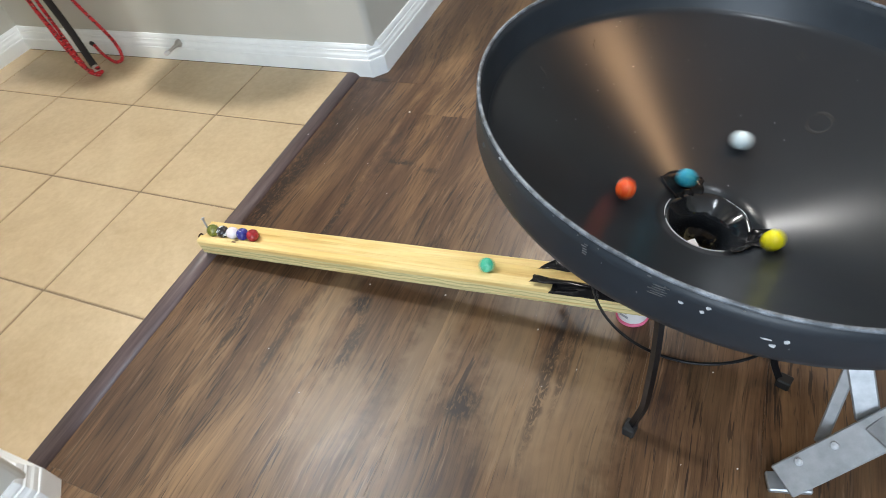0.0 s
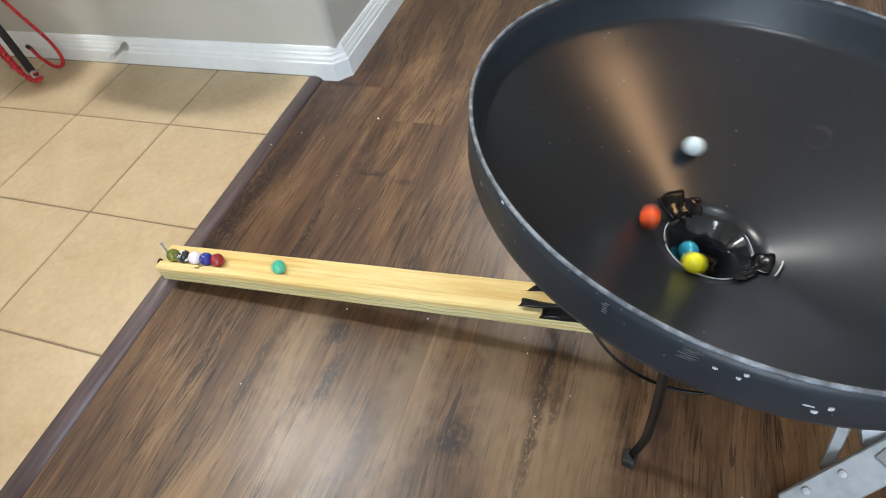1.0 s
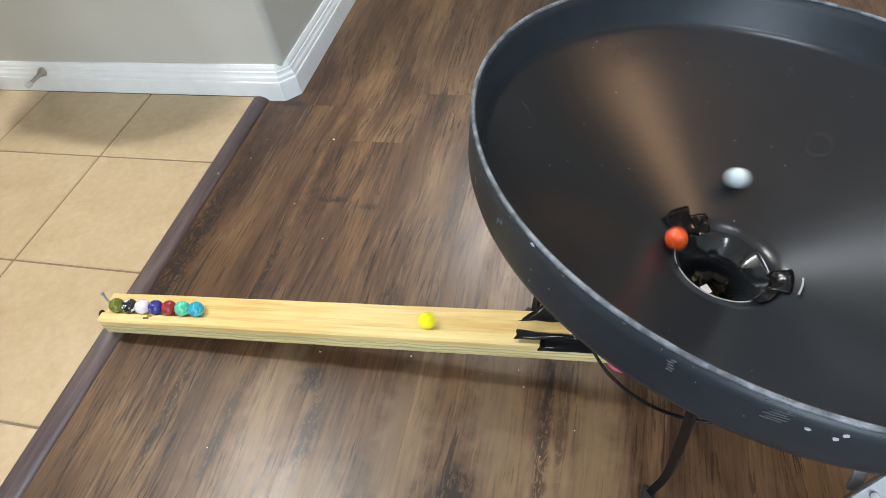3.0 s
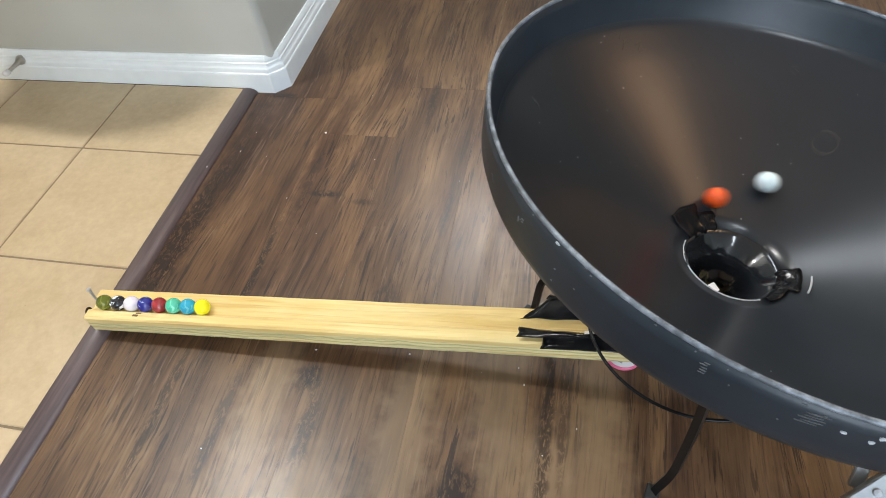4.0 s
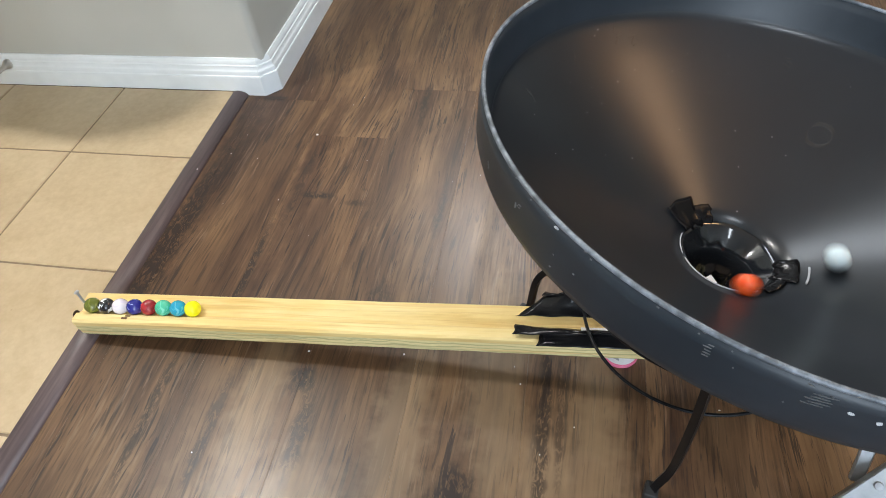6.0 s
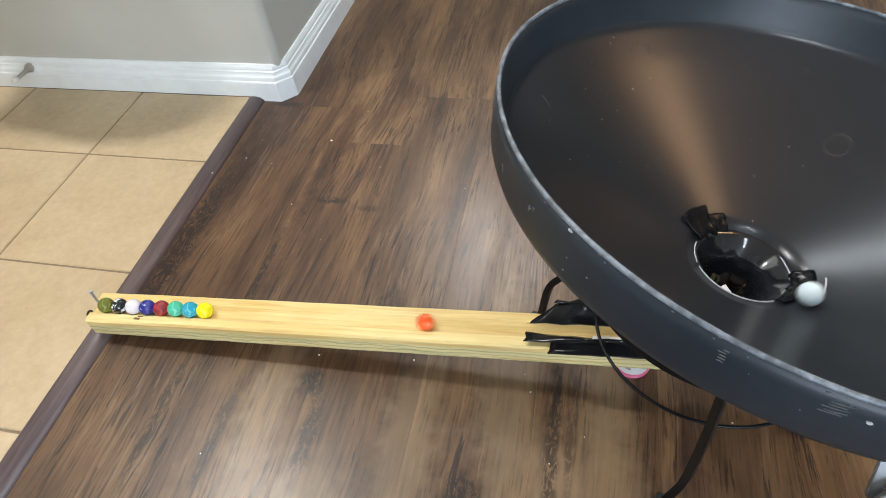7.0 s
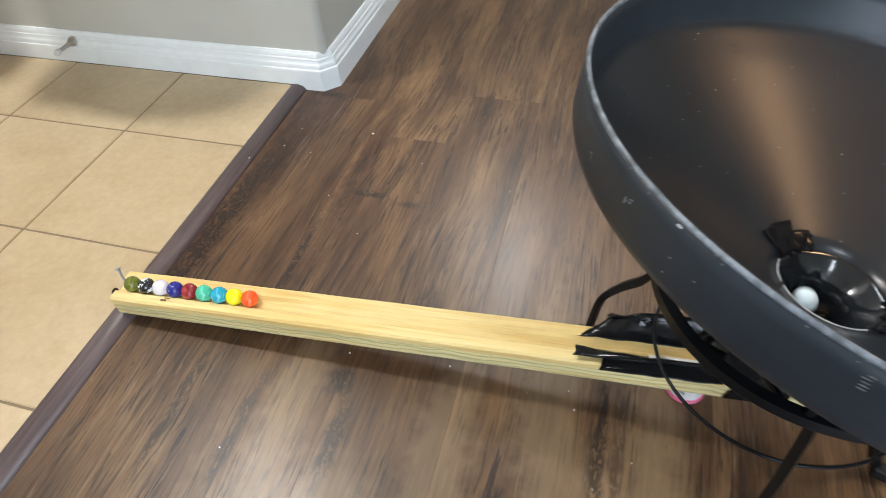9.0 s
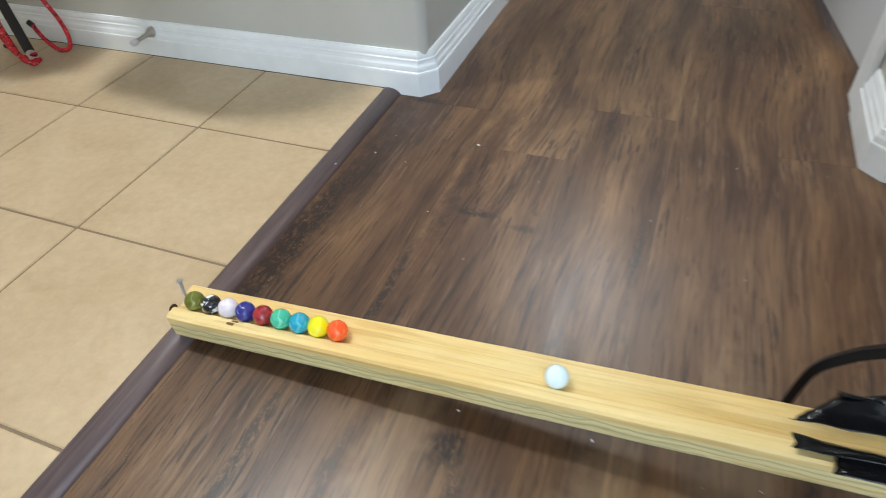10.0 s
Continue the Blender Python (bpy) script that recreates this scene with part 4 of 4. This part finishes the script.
    part("bumper", lathe([(0.0046, 0.052), (0.0075, 0.053), (0.0078, 0.064), (0.0060, 0.068), (0.0001, 0.069)], 24), M_WHITE, t, "white rubber tip", smooth=True).matrix_local = turn


door_stop()


def leash():
    t = thing("dog_leash", pose(0.043, -0.034, TILE_Z), "black webbing strap and red braided cord hanging to the tiles", "leash")
    top = Vector((-0.83, 0.262, 0.62))
    strap = part("strap", tube(smooth_line([top, (-0.765, 0.215, 0.38), (-0.695, 0.19, 0.17), (-0.640, 0.160, 0.030)], 8), 0.0115, 8, flat=0.4), M_STRAP, t, "black nylon strap")
    part("clip", tube(smooth_line([(-0.640, 0.160, 0.030), (-0.628, 0.154, 0.018), (-0.618, 0.150, 0.008)], 4), [0.010] * 8 + [0.006], 10), M_NICKEL, strap, "worn metal clip")
    for line in ([top, (-0.82, 0.205, 0.30), (-0.760, 0.185, 0.11), (-0.682, 0.155, 0.03), (-0.622, 0.140, 0.012), (-0.598, 0.150, 0.022)],
                 [top, (-0.84, 0.215, 0.33), (-0.785, 0.19, 0.13), (-0.715, 0.165, 0.04), (-0.665, 0.152, 0.018), (-0.615, 0.155, 0.03)],
                 [top, (-0.80, 0.215, 0.31), (-0.740, 0.185, 0.12), (-0.690, 0.160, 0.035), (-0.65, 0.145, 0.012), (-0.61, 0.148, 0.018)],
                 [top, (-0.75, 0.240, 0.42), (-0.665, 0.240, 0.22), (-0.600, 0.245, 0.085), (-0.588, 0.235, 0.022), (-0.620, 0.225, 0.008), (-0.675, 0.235, 0.03), (-0.705, 0.245, 0.055)]):
        part("cord", tube(smooth_line(line, 10), 0.0056, 8), M_ROPE, t, "red braided cord with dark flecks", smooth=True)
    part("cord_end", tube([(-0.705, 0.245, 0.055), (-0.719, 0.247, 0.062)], 0.007, 8), M_RUBBER, t, "dark cord end")
    part("cord_end", tube([(-0.80, 0.21, 0.006), (-0.76, 0.205, 0.007)], 0.006, 8), M_RUBBER, t, "dark cord end")
    h = thing("wall_hook", pose(top.x + 0.043, WALL_Y, top.z + TILE_Z), "plain dark hook on the wall", "hook")
    part("peg", tube(smooth_line([(0, 0, 0), (0, -0.03, 0), (0, -0.045, 0.012)], 6), 0.006, 8), M_IRON, h)


leash()


def unseen_shade_bag(x, w, d, z0, z1, seed):
    """An unseen soft bag shape, added on the wall above the tiles; its shade falls along the baseboard."""
    t = thing("unseen_shade_bag", pose(x, WALL_Y, 0), "unseen dark bag shape on the wall, added to shade the tiles", "bag", "bags on the wall")
    bm = bmesh.new()
    bmesh.ops.create_uvsphere(bm, u_segments=28, v_segments=18, radius=1.0)
    for v in bm.verts:
        p = v.co.copy()
        s = 1 + 0.14 * noise.noise((p.x * 2 + seed, p.y * 2, p.z * 2))
        q = [math.copysign(abs(c) ** 0.7, c) * s for c in p]
        v.co = (q[0] * w / 2, -d / 2 - 0.004 + max(-d / 2, min(d / 2 - 0.001, q[1] * d / 2)), (z0 + z1) / 2 + q[2] * (z1 - z0) / 2)
    part("body", bm, M_STRAP, t, smooth=True)
    part("handle", tube(smooth_line([(-0.06, -d / 2, z1 - 0.05), (-0.04, -0.05, z1 + 0.10), (0, -0.03, z1 + 0.16), (0.04, -0.05, z1 + 0.10), (0.06, -d / 2, z1 - 0.05)], 8), 0.009, 8, flat=0.5), M_STRAP, t)
    part("peg", tube([(0, 0, z1 + 0.15), (0, -0.05, z1 + 0.155)], 0.007, 8), M_IRON, t)


# two unseen blockers, added for the shade along the baseboard
unseen_shade_bag(-0.58, 0.34, 0.27, 0.56, 1.10, 2.0)
unseen_shade_bag(-0.14, 0.40, 0.27, 0.52, 1.08, 7.0)

# ---- marbles ----
MARBLES = [
    ("olive", "olive green glass marble at the track's end", marble_material("olive_glass", (0.11, 0.13, 0.012), (0.20, 0.22, 0.03))),
    ("black", "black and white swirled glass marble", marble_material("black_white_glass", (0.008, 0.008, 0.012), (0.75, 0.78, 0.80), (0.525, 0.555), 34)),
    ("milk", "opaque milky white glass marble", marble_material("milky_glass", (0.80, 0.75, 0.78), (0.72, 0.66, 0.76))),
    ("cobalt", "cobalt blue glass marble with pale swirls", marble_material("cobalt_glass", (0.012, 0.016, 0.22), (0.30, 0.36, 0.66), (0.55, 0.62))),
    ("red", "dark red glass marble", marble_material("red_glass", (0.24, 0.008, 0.014), (0.36, 0.02, 0.03))),
    ("green", "mint green glass marble", marble_material("mint_glass", (0.06, 0.48, 0.30), (0.14, 0.62, 0.44))),
    ("turquoise", "turquoise blue glass marble with swirls", marble_material("turquoise_glass", (0.016, 0.33, 0.51), (0.07, 0.48, 0.58))),
    ("yellow", "bright yellow glass marble", marble_material("yellow_glass", (0.90, 0.87, 0.004))),
    ("orange", "bright orange glass marble", marble_material("orange_glass", (0.93, 0.10, 0.014), (0.94, 0.17, 0.03))),
    ("white", "pale bluish white glass marble", marble_material("white_glass", (0.78, 0.94, 1.0), (0.84, 0.96, 1.0))),
]
REST_U = [0.0215 + 0.0274 * k for k in range(10)]
marbles = {}
for k, (key, label, material) in enumerate(MARBLES):
    ob = new("marble", mesh_of(ball(MARBLE_R), "marble", material, True))
    ob.matrix_world = Matrix.Translation(on_board(REST_U[k])) @ pose(0, 0, 0, 40 * k, 65 * k, 20 * k)
    marbles[key] = tagged(ob, label, "marble", "glass marbles")

# ---- floors ----


def strip():
    """Rounded moulding that steps down from the tiles to the laminate."""
    bm = bmesh.new()
    w = STRIP1 - STRIP0
    prof = [(STRIP0 - 0.002, -0.004), (STRIP0 - 0.001, TILE_Z + 0.0005)]
    for i in range(15):
        u = i / 14
        prof.append((STRIP0 + w * u, (TILE_Z + 0.0035) * (1 - u ** 2.6) ** 0.62 - 0.0005 - 0.0020 * (1 - u) ** 4))
    prof.append((STRIP1, -0.004))
    a = [bm.verts.new((x, -0.995, z)) for x, z in prof]
    b = [bm.verts.new((x, WALL_Y + 0.004, z)) for x, z in prof]
    for i in range(len(prof) - 1):
        bm.faces.new((a[i], a[i + 1], b[i + 1], b[i]))
    bm.faces.new((a[0], b[0], b[-1], a[-1]))
    bm.faces.new(a)
    bm.faces.new(b)
    st = structure("trim_threshold", bm, M_STRIP, "rounded brown transition strip between tile and laminate")
    for p in st.data.polygons:
        p.use_smooth = len(p.vertices) == 4


strip()


def tile_floor():
    f = structure("floor_tiled", boxed(-1.25, STRIP0, -3.2, 0.40, -0.03, TILE_Z - 0.0022), M_GROUT, "square beige ceramic tiles with dark grout")
    T, g = 0.3305, 0.0024
    shared = {}
    for i in range(-4, 1):
        for j in range(-9, 2):
            x0, x1 = 0.010 + i * T + g, min(0.010 + (i + 1) * T - g, STRIP0 - 0.001)
            x0 = max(x0, -1.25)
            y0, y1 = -0.011 + j * T + g, -0.011 + (j + 1) * T - g
            key = (round(x1 - x0, 4),)
            if key not in shared:
                bm = boxed(0, x1 - x0, 0, y1 - y0, -0.01, 0, bevel=0.0016)
                shared[key] = mesh_of(bm, "tile", M_TILE)
            ob = new("tile", shared[key])
            ob.parent = f
            ob.location = (x0, y0, TILE_Z + random.uniform(-0.0003, 0.0003))


def plank_floor():
    f = structure("floor_laminate", boxed(STRIP1 - 0.04, 4.3, -4.1, 3.6, -0.03, -0.0085), M_SUB, "dark brown wood laminate planks with worn grain")
    W, L, g = 0.180, 1.22, 0.0001
    rng = random.Random(11)
    x, k = 0.930 - 0.18 * 4, 0
    shared = {}
    while x < 4.3:
        a, b = max(x, STRIP1 - 0.03) + g, min(x + W, 4.3) - g
        y = -4.1 - (rng.uniform(0, L) if k not in (0, 3) else 0.0)
        if k == 3:
            y = 0.285 - 4 * L
        if k == 0:
            y = 0.240 - 4 * L
        while y < 3.6:
            key = round(b - a, 4)
            if key not in shared:
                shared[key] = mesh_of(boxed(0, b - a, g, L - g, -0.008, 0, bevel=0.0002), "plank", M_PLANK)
            ob = new("plank", shared[key])
            ob.parent = f
            ob.location = (a, y, 0)
            y += L
        x += W
        k += 1


tile_floor()
plank_floor()


def floor_crumbs():
    rng = random.Random(3)
    bm = bmesh.new()
    spots = [(0.747, -0.461, 1.6), (0.908, -0.448, 1.2), (1.101, -0.478, 1.2), (0.622, -0.654, 1.3), (1.392, -0.485, 1.3), (1.441, -0.635, 1.4), (0.584, 0.098, 2.6), (0.402, 0.02, 1.2), (0.355, -0.05, 1.5)]
    spots += [(rng.uniform(0.4, 1.5), rng.uniform(-0.75, 0.25), rng.uniform(0.5, 0.9)) for _ in range(26)]
    for x, y, k in spots:
        m = Matrix.Translation((x, y, 0.0007 * k + (0.012 if x < 0.36 else 0))) @ Matrix.Diagonal((rng.uniform(0.7, 1.5), rng.uniform(0.7, 1.6), 0.6, 1))
        bmesh.ops.create_icosphere(bm, subdivisions=1, radius=0.0011 * k, matrix=m)
    ob = new("floor_crumbs", mesh_of(bm, "floor_crumbs", M_WHITE))
    tagged(ob, "small pale crumbs scattered on the laminate floor", "crumbs", kind="stuff")


floor_crumbs()

# ---- movement ----


def motions():
    for key, rows in MOVES.items():
        walk(marbles[key], [(t, pose(x, y, z)) for t, x, y, z in rows])


MOVES = {
    "green": [
        (0, 1.0004, -0.4345, 0.1004), (0.1, 0.9655, -0.4355, 0.0983), (0.2, 0.9296, -0.4365, 0.0962), (0.3, 0.8927, -0.4376, 0.0940),
        (0.4, 0.8567, -0.4387, 0.0918), (0.5, 0.8208, -0.4397, 0.0896), (0.75, 0.7200, -0.4426, 0.0836), (1, 0.6173, -0.4456, 0.0774),
        (1.15, 0.5514, -0.4475, 0.0735), (1.25, 0.5030, -0.4489, 0.0706), (1.35, 0.5030, -0.4489, 0.0706), (10, 0.5030, -0.4489, 0.0706),
    ],
    "turquoise": [
        (0, 1.3047, -0.3745, 0.3046), (0.1, 1.3577, -0.3668, 0.2943), (0.2, 1.4023, -0.3938, 0.2901), (0.3, 1.4059, -0.4394, 0.2906),
        (0.4, 1.3784, -0.4728, 0.2944), (0.5, 1.3309, -0.4697, 0.2953), (0.6, 1.3024, -0.4396, 0.2965), (0.7, 1.3095, -0.3864, 0.2886),
        (0.8, 1.3489, -0.3777, 0.2743), (0.9, 1.3561, -0.4390, 0.2701), (1, 1.3181, -0.4315, 0.2669), (1.1, 1.3265, -0.4107, 0.2559),
        (1.26, 1.3269, -0.4361, 0.1956), (1.42, 1.2429, -0.4275, 0.1150), (1.6, 1.1531, -0.4301, 0.1096), (1.8, 1.0703, -0.4325, 0.1046),
        (1.9, 1.0403, -0.4333, 0.1028), (2, 1.0024, -0.4344, 0.1005), (2.1, 0.9655, -0.4355, 0.0983), (2.2, 0.9316, -0.4365, 0.0963),
        (2.3, 0.8917, -0.4376, 0.0939), (2.4, 0.8478, -0.4389, 0.0913), (2.5, 0.7999, -0.4403, 0.0884), (2.7, 0.6961, -0.4433, 0.0822),
        (2.9, 0.5893, -0.4464, 0.0758), (3, 0.5304, -0.4481, 0.0722), (3.1, 0.5304, -0.4481, 0.0722), (10, 0.5304, -0.4481, 0.0722),
    ],
    "yellow": [
        (0, 1.4196, -0.4651, 0.2993), (0.1, 1.3772, -0.4939, 0.3034), (0.2, 1.3185, -0.4814, 0.3064), (0.3, 1.2819, -0.4381, 0.3119),
        (0.4, 1.2907, -0.3805, 0.3102), (0.5, 1.3298, -0.3439, 0.3066), (0.6, 1.3865, -0.3507, 0.2988), (0.7, 1.4207, -0.3871, 0.2958),
        (0.8, 1.4189, -0.4364, 0.2926), (0.9, 1.3772, -0.4797, 0.2972), (1, 1.3231, -0.4817, 0.3043), (1.1, 1.2845, -0.4414, 0.3104),
        (1.2, 1.2834, -0.3935, 0.3111), (1.3, 1.3229, -0.3548, 0.3041), (1.4, 1.3740, -0.3689, 0.2918), (1.5, 1.4078, -0.4127, 0.2895),
        (1.6, 1.3983, -0.4518, 0.2909), (1.7, 1.3615, -0.4774, 0.2956), (1.8, 1.3155, -0.4651, 0.2992), (1.9, 1.2988, -0.4232, 0.2996),
        (2, 1.3156, -0.3826, 0.2883), (2.1, 1.3534, -0.4032, 0.2722), (2.2, 1.3414, -0.4430, 0.2698), (2.3, 1.3202, -0.4146, 0.2613),
        (2.4, 1.3290, -0.4253, 0.2483), (2.49, 1.3269, -0.4361, 0.1956), (2.58, 1.2429, -0.4275, 0.1150), (2.7, 1.1102, -0.4313, 0.1070),
        (2.9, 1.0034, -0.4344, 0.1006), (3.1, 0.8837, -0.4379, 0.0934), (3.3, 0.7590, -0.4415, 0.0859), (3.5, 0.6292, -0.4453, 0.0782),
        (3.6, 0.5577, -0.4473, 0.0739), (3.7, 0.5577, -0.4473, 0.0739), (10, 0.5577, -0.4473, 0.0739),
    ],
    "orange": [
        (0, 1.2354, -0.4598, 0.3489), (0.1, 1.2448, -0.3907, 0.3377), (0.2, 1.2960, -0.3348, 0.3232), (0.3, 1.3729, -0.3223, 0.3093),
        (0.4, 1.4437, -0.3471, 0.3089), (0.5, 1.4780, -0.3937, 0.3112), (0.6, 1.4806, -0.4565, 0.3157), (0.7, 1.4487, -0.5014, 0.3181),
        (0.8, 1.3845, -0.5139, 0.3142), (0.9, 1.3093, -0.4942, 0.3164), (1, 1.2645, -0.4317, 0.3224), (1.1, 1.2695, -0.3573, 0.3288),
        (1.2, 1.3082, -0.3097, 0.3288), (1.3, 1.3676, -0.2941, 0.3234), (1.4, 1.4173, -0.3256, 0.3116), (1.5, 1.4487, -0.3870, 0.3027),
        (1.6, 1.4356, -0.4554, 0.3012), (1.7, 1.3871, -0.5099, 0.3123), (1.8, 1.3235, -0.5206, 0.3262), (1.9, 1.2719, -0.4868, 0.3323),
        (2, 1.2511, -0.4278, 0.3324), (2.1, 1.2735, -0.3671, 0.3232), (2.2, 1.3321, -0.3321, 0.3114), (2.3, 1.4028, -0.3377, 0.3056),
        (2.4, 1.4512, -0.3770, 0.3040), (2.5, 1.4595, -0.4338, 0.3056), (2.7, 1.3779, -0.4940, 0.3037), (2.8, 1.3284, -0.4877, 0.3064),
        (2.9, 1.2943, -0.4605, 0.3097), (3, 1.2843, -0.4177, 0.3093), (3.1, 1.2987, -0.3667, 0.3108), (3.2, 1.3547, -0.3314, 0.3086),
        (3.3, 1.4288, -0.3520, 0.3053), (3.4, 1.4629, -0.4267, 0.3069), (3.5, 1.4288, -0.5003, 0.3140), (3.6, 1.3576, -0.5239, 0.3210),
        (3.7, 1.2958, -0.4980, 0.3249), (3.8, 1.2620, -0.4449, 0.3261), (3.9, 1.2691, -0.3824, 0.3219), (4, 1.3256, -0.3459, 0.3074),
        (4.1, 1.3868, -0.3361, 0.3039), (4.2, 1.4304, -0.3679, 0.3005), (4.3, 1.4389, -0.4115, 0.2986), (4.4, 1.4098, -0.4597, 0.2955),
        (4.5, 1.3499, -0.4856, 0.2999), (4.6, 1.2919, -0.4536, 0.3089), (4.8, 1.2962, -0.3677, 0.3110), (4.9, 1.3452, -0.3623, 0.2973),
        (5, 1.3941, -0.3907, 0.2894), (5.1, 1.4088, -0.4283, 0.2898), (5.2, 1.3899, -0.4558, 0.2902), (5.3, 1.3458, -0.4604, 0.2869),
        (5.4, 1.3013, -0.4409, 0.2992), (5.5, 1.2957, -0.3949, 0.3036), (5.7, 1.3606, -0.3709, 0.2912), (5.8, 1.3994, -0.4024, 0.2890),
        (5.9, 1.3965, -0.4554, 0.2917), (6, 1.3516, -0.4838, 0.2943), (6.1, 1.3050, -0.4598, 0.2923), (6.2, 1.3043, -0.4130, 0.2771),
        (6.3, 1.3378, -0.3999, 0.2553), (6.38, 1.3551, -0.4192, 0.2374), (6.48, 1.3269, -0.4361, 0.1956), (6.58, 1.2129, -0.4283, 0.1132),
        (6.8, 1.0633, -0.4327, 0.1042), (6.9, 1.0004, -0.4345, 0.1004), (7, 0.9356, -0.4364, 0.0965), (7.1, 0.8707, -0.4383, 0.0926),
        (7.2, 0.8029, -0.4402, 0.0886), (7.3, 0.7340, -0.4422, 0.0844), (7.4, 0.6662, -0.4442, 0.0804), (7.5, 0.6013, -0.4461, 0.0765),
        (7.53, 0.5850, -0.4465, 0.0755), (7.6, 0.5850, -0.4465, 0.0755), (10, 0.5850, -0.4465, 0.0755),
    ],
    "white": [
        (0, 1.3658, -0.2994, 0.3206), (0.1, 1.4410, -0.3121, 0.3200), (0.2, 1.4897, -0.3513, 0.3203), (0.3, 1.4997, -0.4084, 0.3192),
        (0.4, 1.4740, -0.4692, 0.3158), (0.5, 1.4134, -0.5059, 0.3126), (0.6, 1.3345, -0.5167, 0.3206), (0.7, 1.2663, -0.4681, 0.3291),
        (0.8, 1.2381, -0.3960, 0.3419), (0.9, 1.2533, -0.3378, 0.3446), (1, 1.3066, -0.2993, 0.3336), (1.1, 1.3758, -0.3037, 0.3179),
        (1.2, 1.4358, -0.3496, 0.3058), (1.3, 1.4629, -0.4113, 0.3056), (1.4, 1.4482, -0.4834, 0.3126), (1.5, 1.4045, -0.5306, 0.3240),
        (1.6, 1.3384, -0.5429, 0.3359), (1.7, 1.2825, -0.5064, 0.3355), (1.8, 1.2559, -0.4376, 0.3300), (1.9, 1.2755, -0.3625, 0.3239),
        (2, 1.3313, -0.3159, 0.3185), (2.1, 1.4002, -0.3093, 0.3148), (2.2, 1.4505, -0.3382, 0.3132), (2.3, 1.4712, -0.3853, 0.3093),
        (2.4, 1.4539, -0.4458, 0.3053), (2.5, 1.3974, -0.4938, 0.3047), (2.7, 1.2643, -0.4529, 0.3263), (2.8, 1.2623, -0.3952, 0.3255),
        (2.9, 1.2941, -0.3400, 0.3224), (3, 1.3602, -0.3121, 0.3165), (3.1, 1.4345, -0.3368, 0.3107), (3.2, 1.4730, -0.4084, 0.3097),
        (3.3, 1.4519, -0.4849, 0.3143), (3.4, 1.3896, -0.5238, 0.3200), (3.5, 1.3253, -0.5154, 0.3226), (3.6, 1.2834, -0.4780, 0.3226),
        (3.7, 1.2667, -0.4288, 0.3217), (3.8, 1.2767, -0.3748, 0.3200), (3.9, 1.3214, -0.3225, 0.3187), (4, 1.3879, -0.3174, 0.3126),
        (4.1, 1.4330, -0.3378, 0.3086), (4.2, 1.4470, -0.3900, 0.3026), (4.3, 1.4252, -0.4426, 0.2956), (4.4, 1.3668, -0.4814, 0.2972),
        (4.5, 1.2963, -0.4819, 0.3165), (4.6, 1.2571, -0.4313, 0.3281), (4.8, 1.2908, -0.3370, 0.3241), (4.9, 1.3476, -0.3275, 0.3107),
        (5, 1.4059, -0.3556, 0.2999), (5.1, 1.4374, -0.4043, 0.2972), (5.2, 1.4294, -0.4540, 0.2995), (5.3, 1.3888, -0.4899, 0.3020),
        (5.4, 1.3310, -0.4948, 0.3091), (5.5, 1.2819, -0.4605, 0.3170), (5.7, 1.3093, -0.3437, 0.3135), (5.8, 1.3765, -0.3285, 0.3084),
        (5.9, 1.4383, -0.3687, 0.3035), (6, 1.4498, -0.4418, 0.3040), (6.1, 1.4063, -0.4951, 0.3074), (6.2, 1.3474, -0.5001, 0.3087),
        (6.3, 1.3073, -0.4753, 0.3085), (6.4, 1.2862, -0.4396, 0.3097), (6.5, 1.2929, -0.3988, 0.3058), (6.6, 1.3225, -0.3665, 0.3013),
        (6.7, 1.3725, -0.3565, 0.2976), (6.8, 1.4164, -0.3898, 0.2942), (6.9, 1.4266, -0.4425, 0.2964), (7, 1.3998, -0.4796, 0.2990),
        (7.1, 1.3480, -0.4905, 0.3030), (7.2, 1.2954, -0.4640, 0.3099), (7.3, 1.2772, -0.4054, 0.3142), (7.4, 1.3096, -0.3565, 0.3092),
        (7.5, 1.3597, -0.3469, 0.3012), (7.6, 1.3985, -0.3687, 0.2954), (7.7, 1.4101, -0.4168, 0.2892), (7.8, 1.3863, -0.4639, 0.2920),
        (7.9, 1.3327, -0.4808, 0.3010), (8, 1.2905, -0.4603, 0.3118), (8.1, 1.2823, -0.4110, 0.3100), (8.2, 1.3148, -0.3729, 0.3004),
        (8.3, 1.3631, -0.3758, 0.2896), (8.4, 1.3911, -0.4067, 0.2864), (8.5, 1.3862, -0.4393, 0.2848), (8.6, 1.3492, -0.4632, 0.2883),
        (8.7, 1.2977, -0.4717, 0.3118), (8.8, 1.3248, -0.4138, 0.2777), (8.9, 1.3536, -0.4125, 0.2576), (9, 1.3269, -0.4226, 0.2485),
        (9.11, 1.3269, -0.4361, 0.1956), (9.22, 1.2429, -0.4275, 0.1150), (9.35, 1.1780, -0.4293, 0.1111), (9.5, 1.1052, -0.4315, 0.1067),
        (9.65, 1.0313, -0.4336, 0.1023), (9.8, 0.9565, -0.4358, 0.0978), (9.9, 0.9076, -0.4372, 0.0949), (10, 0.8577, -0.4386, 0.0919),
    ],
}
motions()
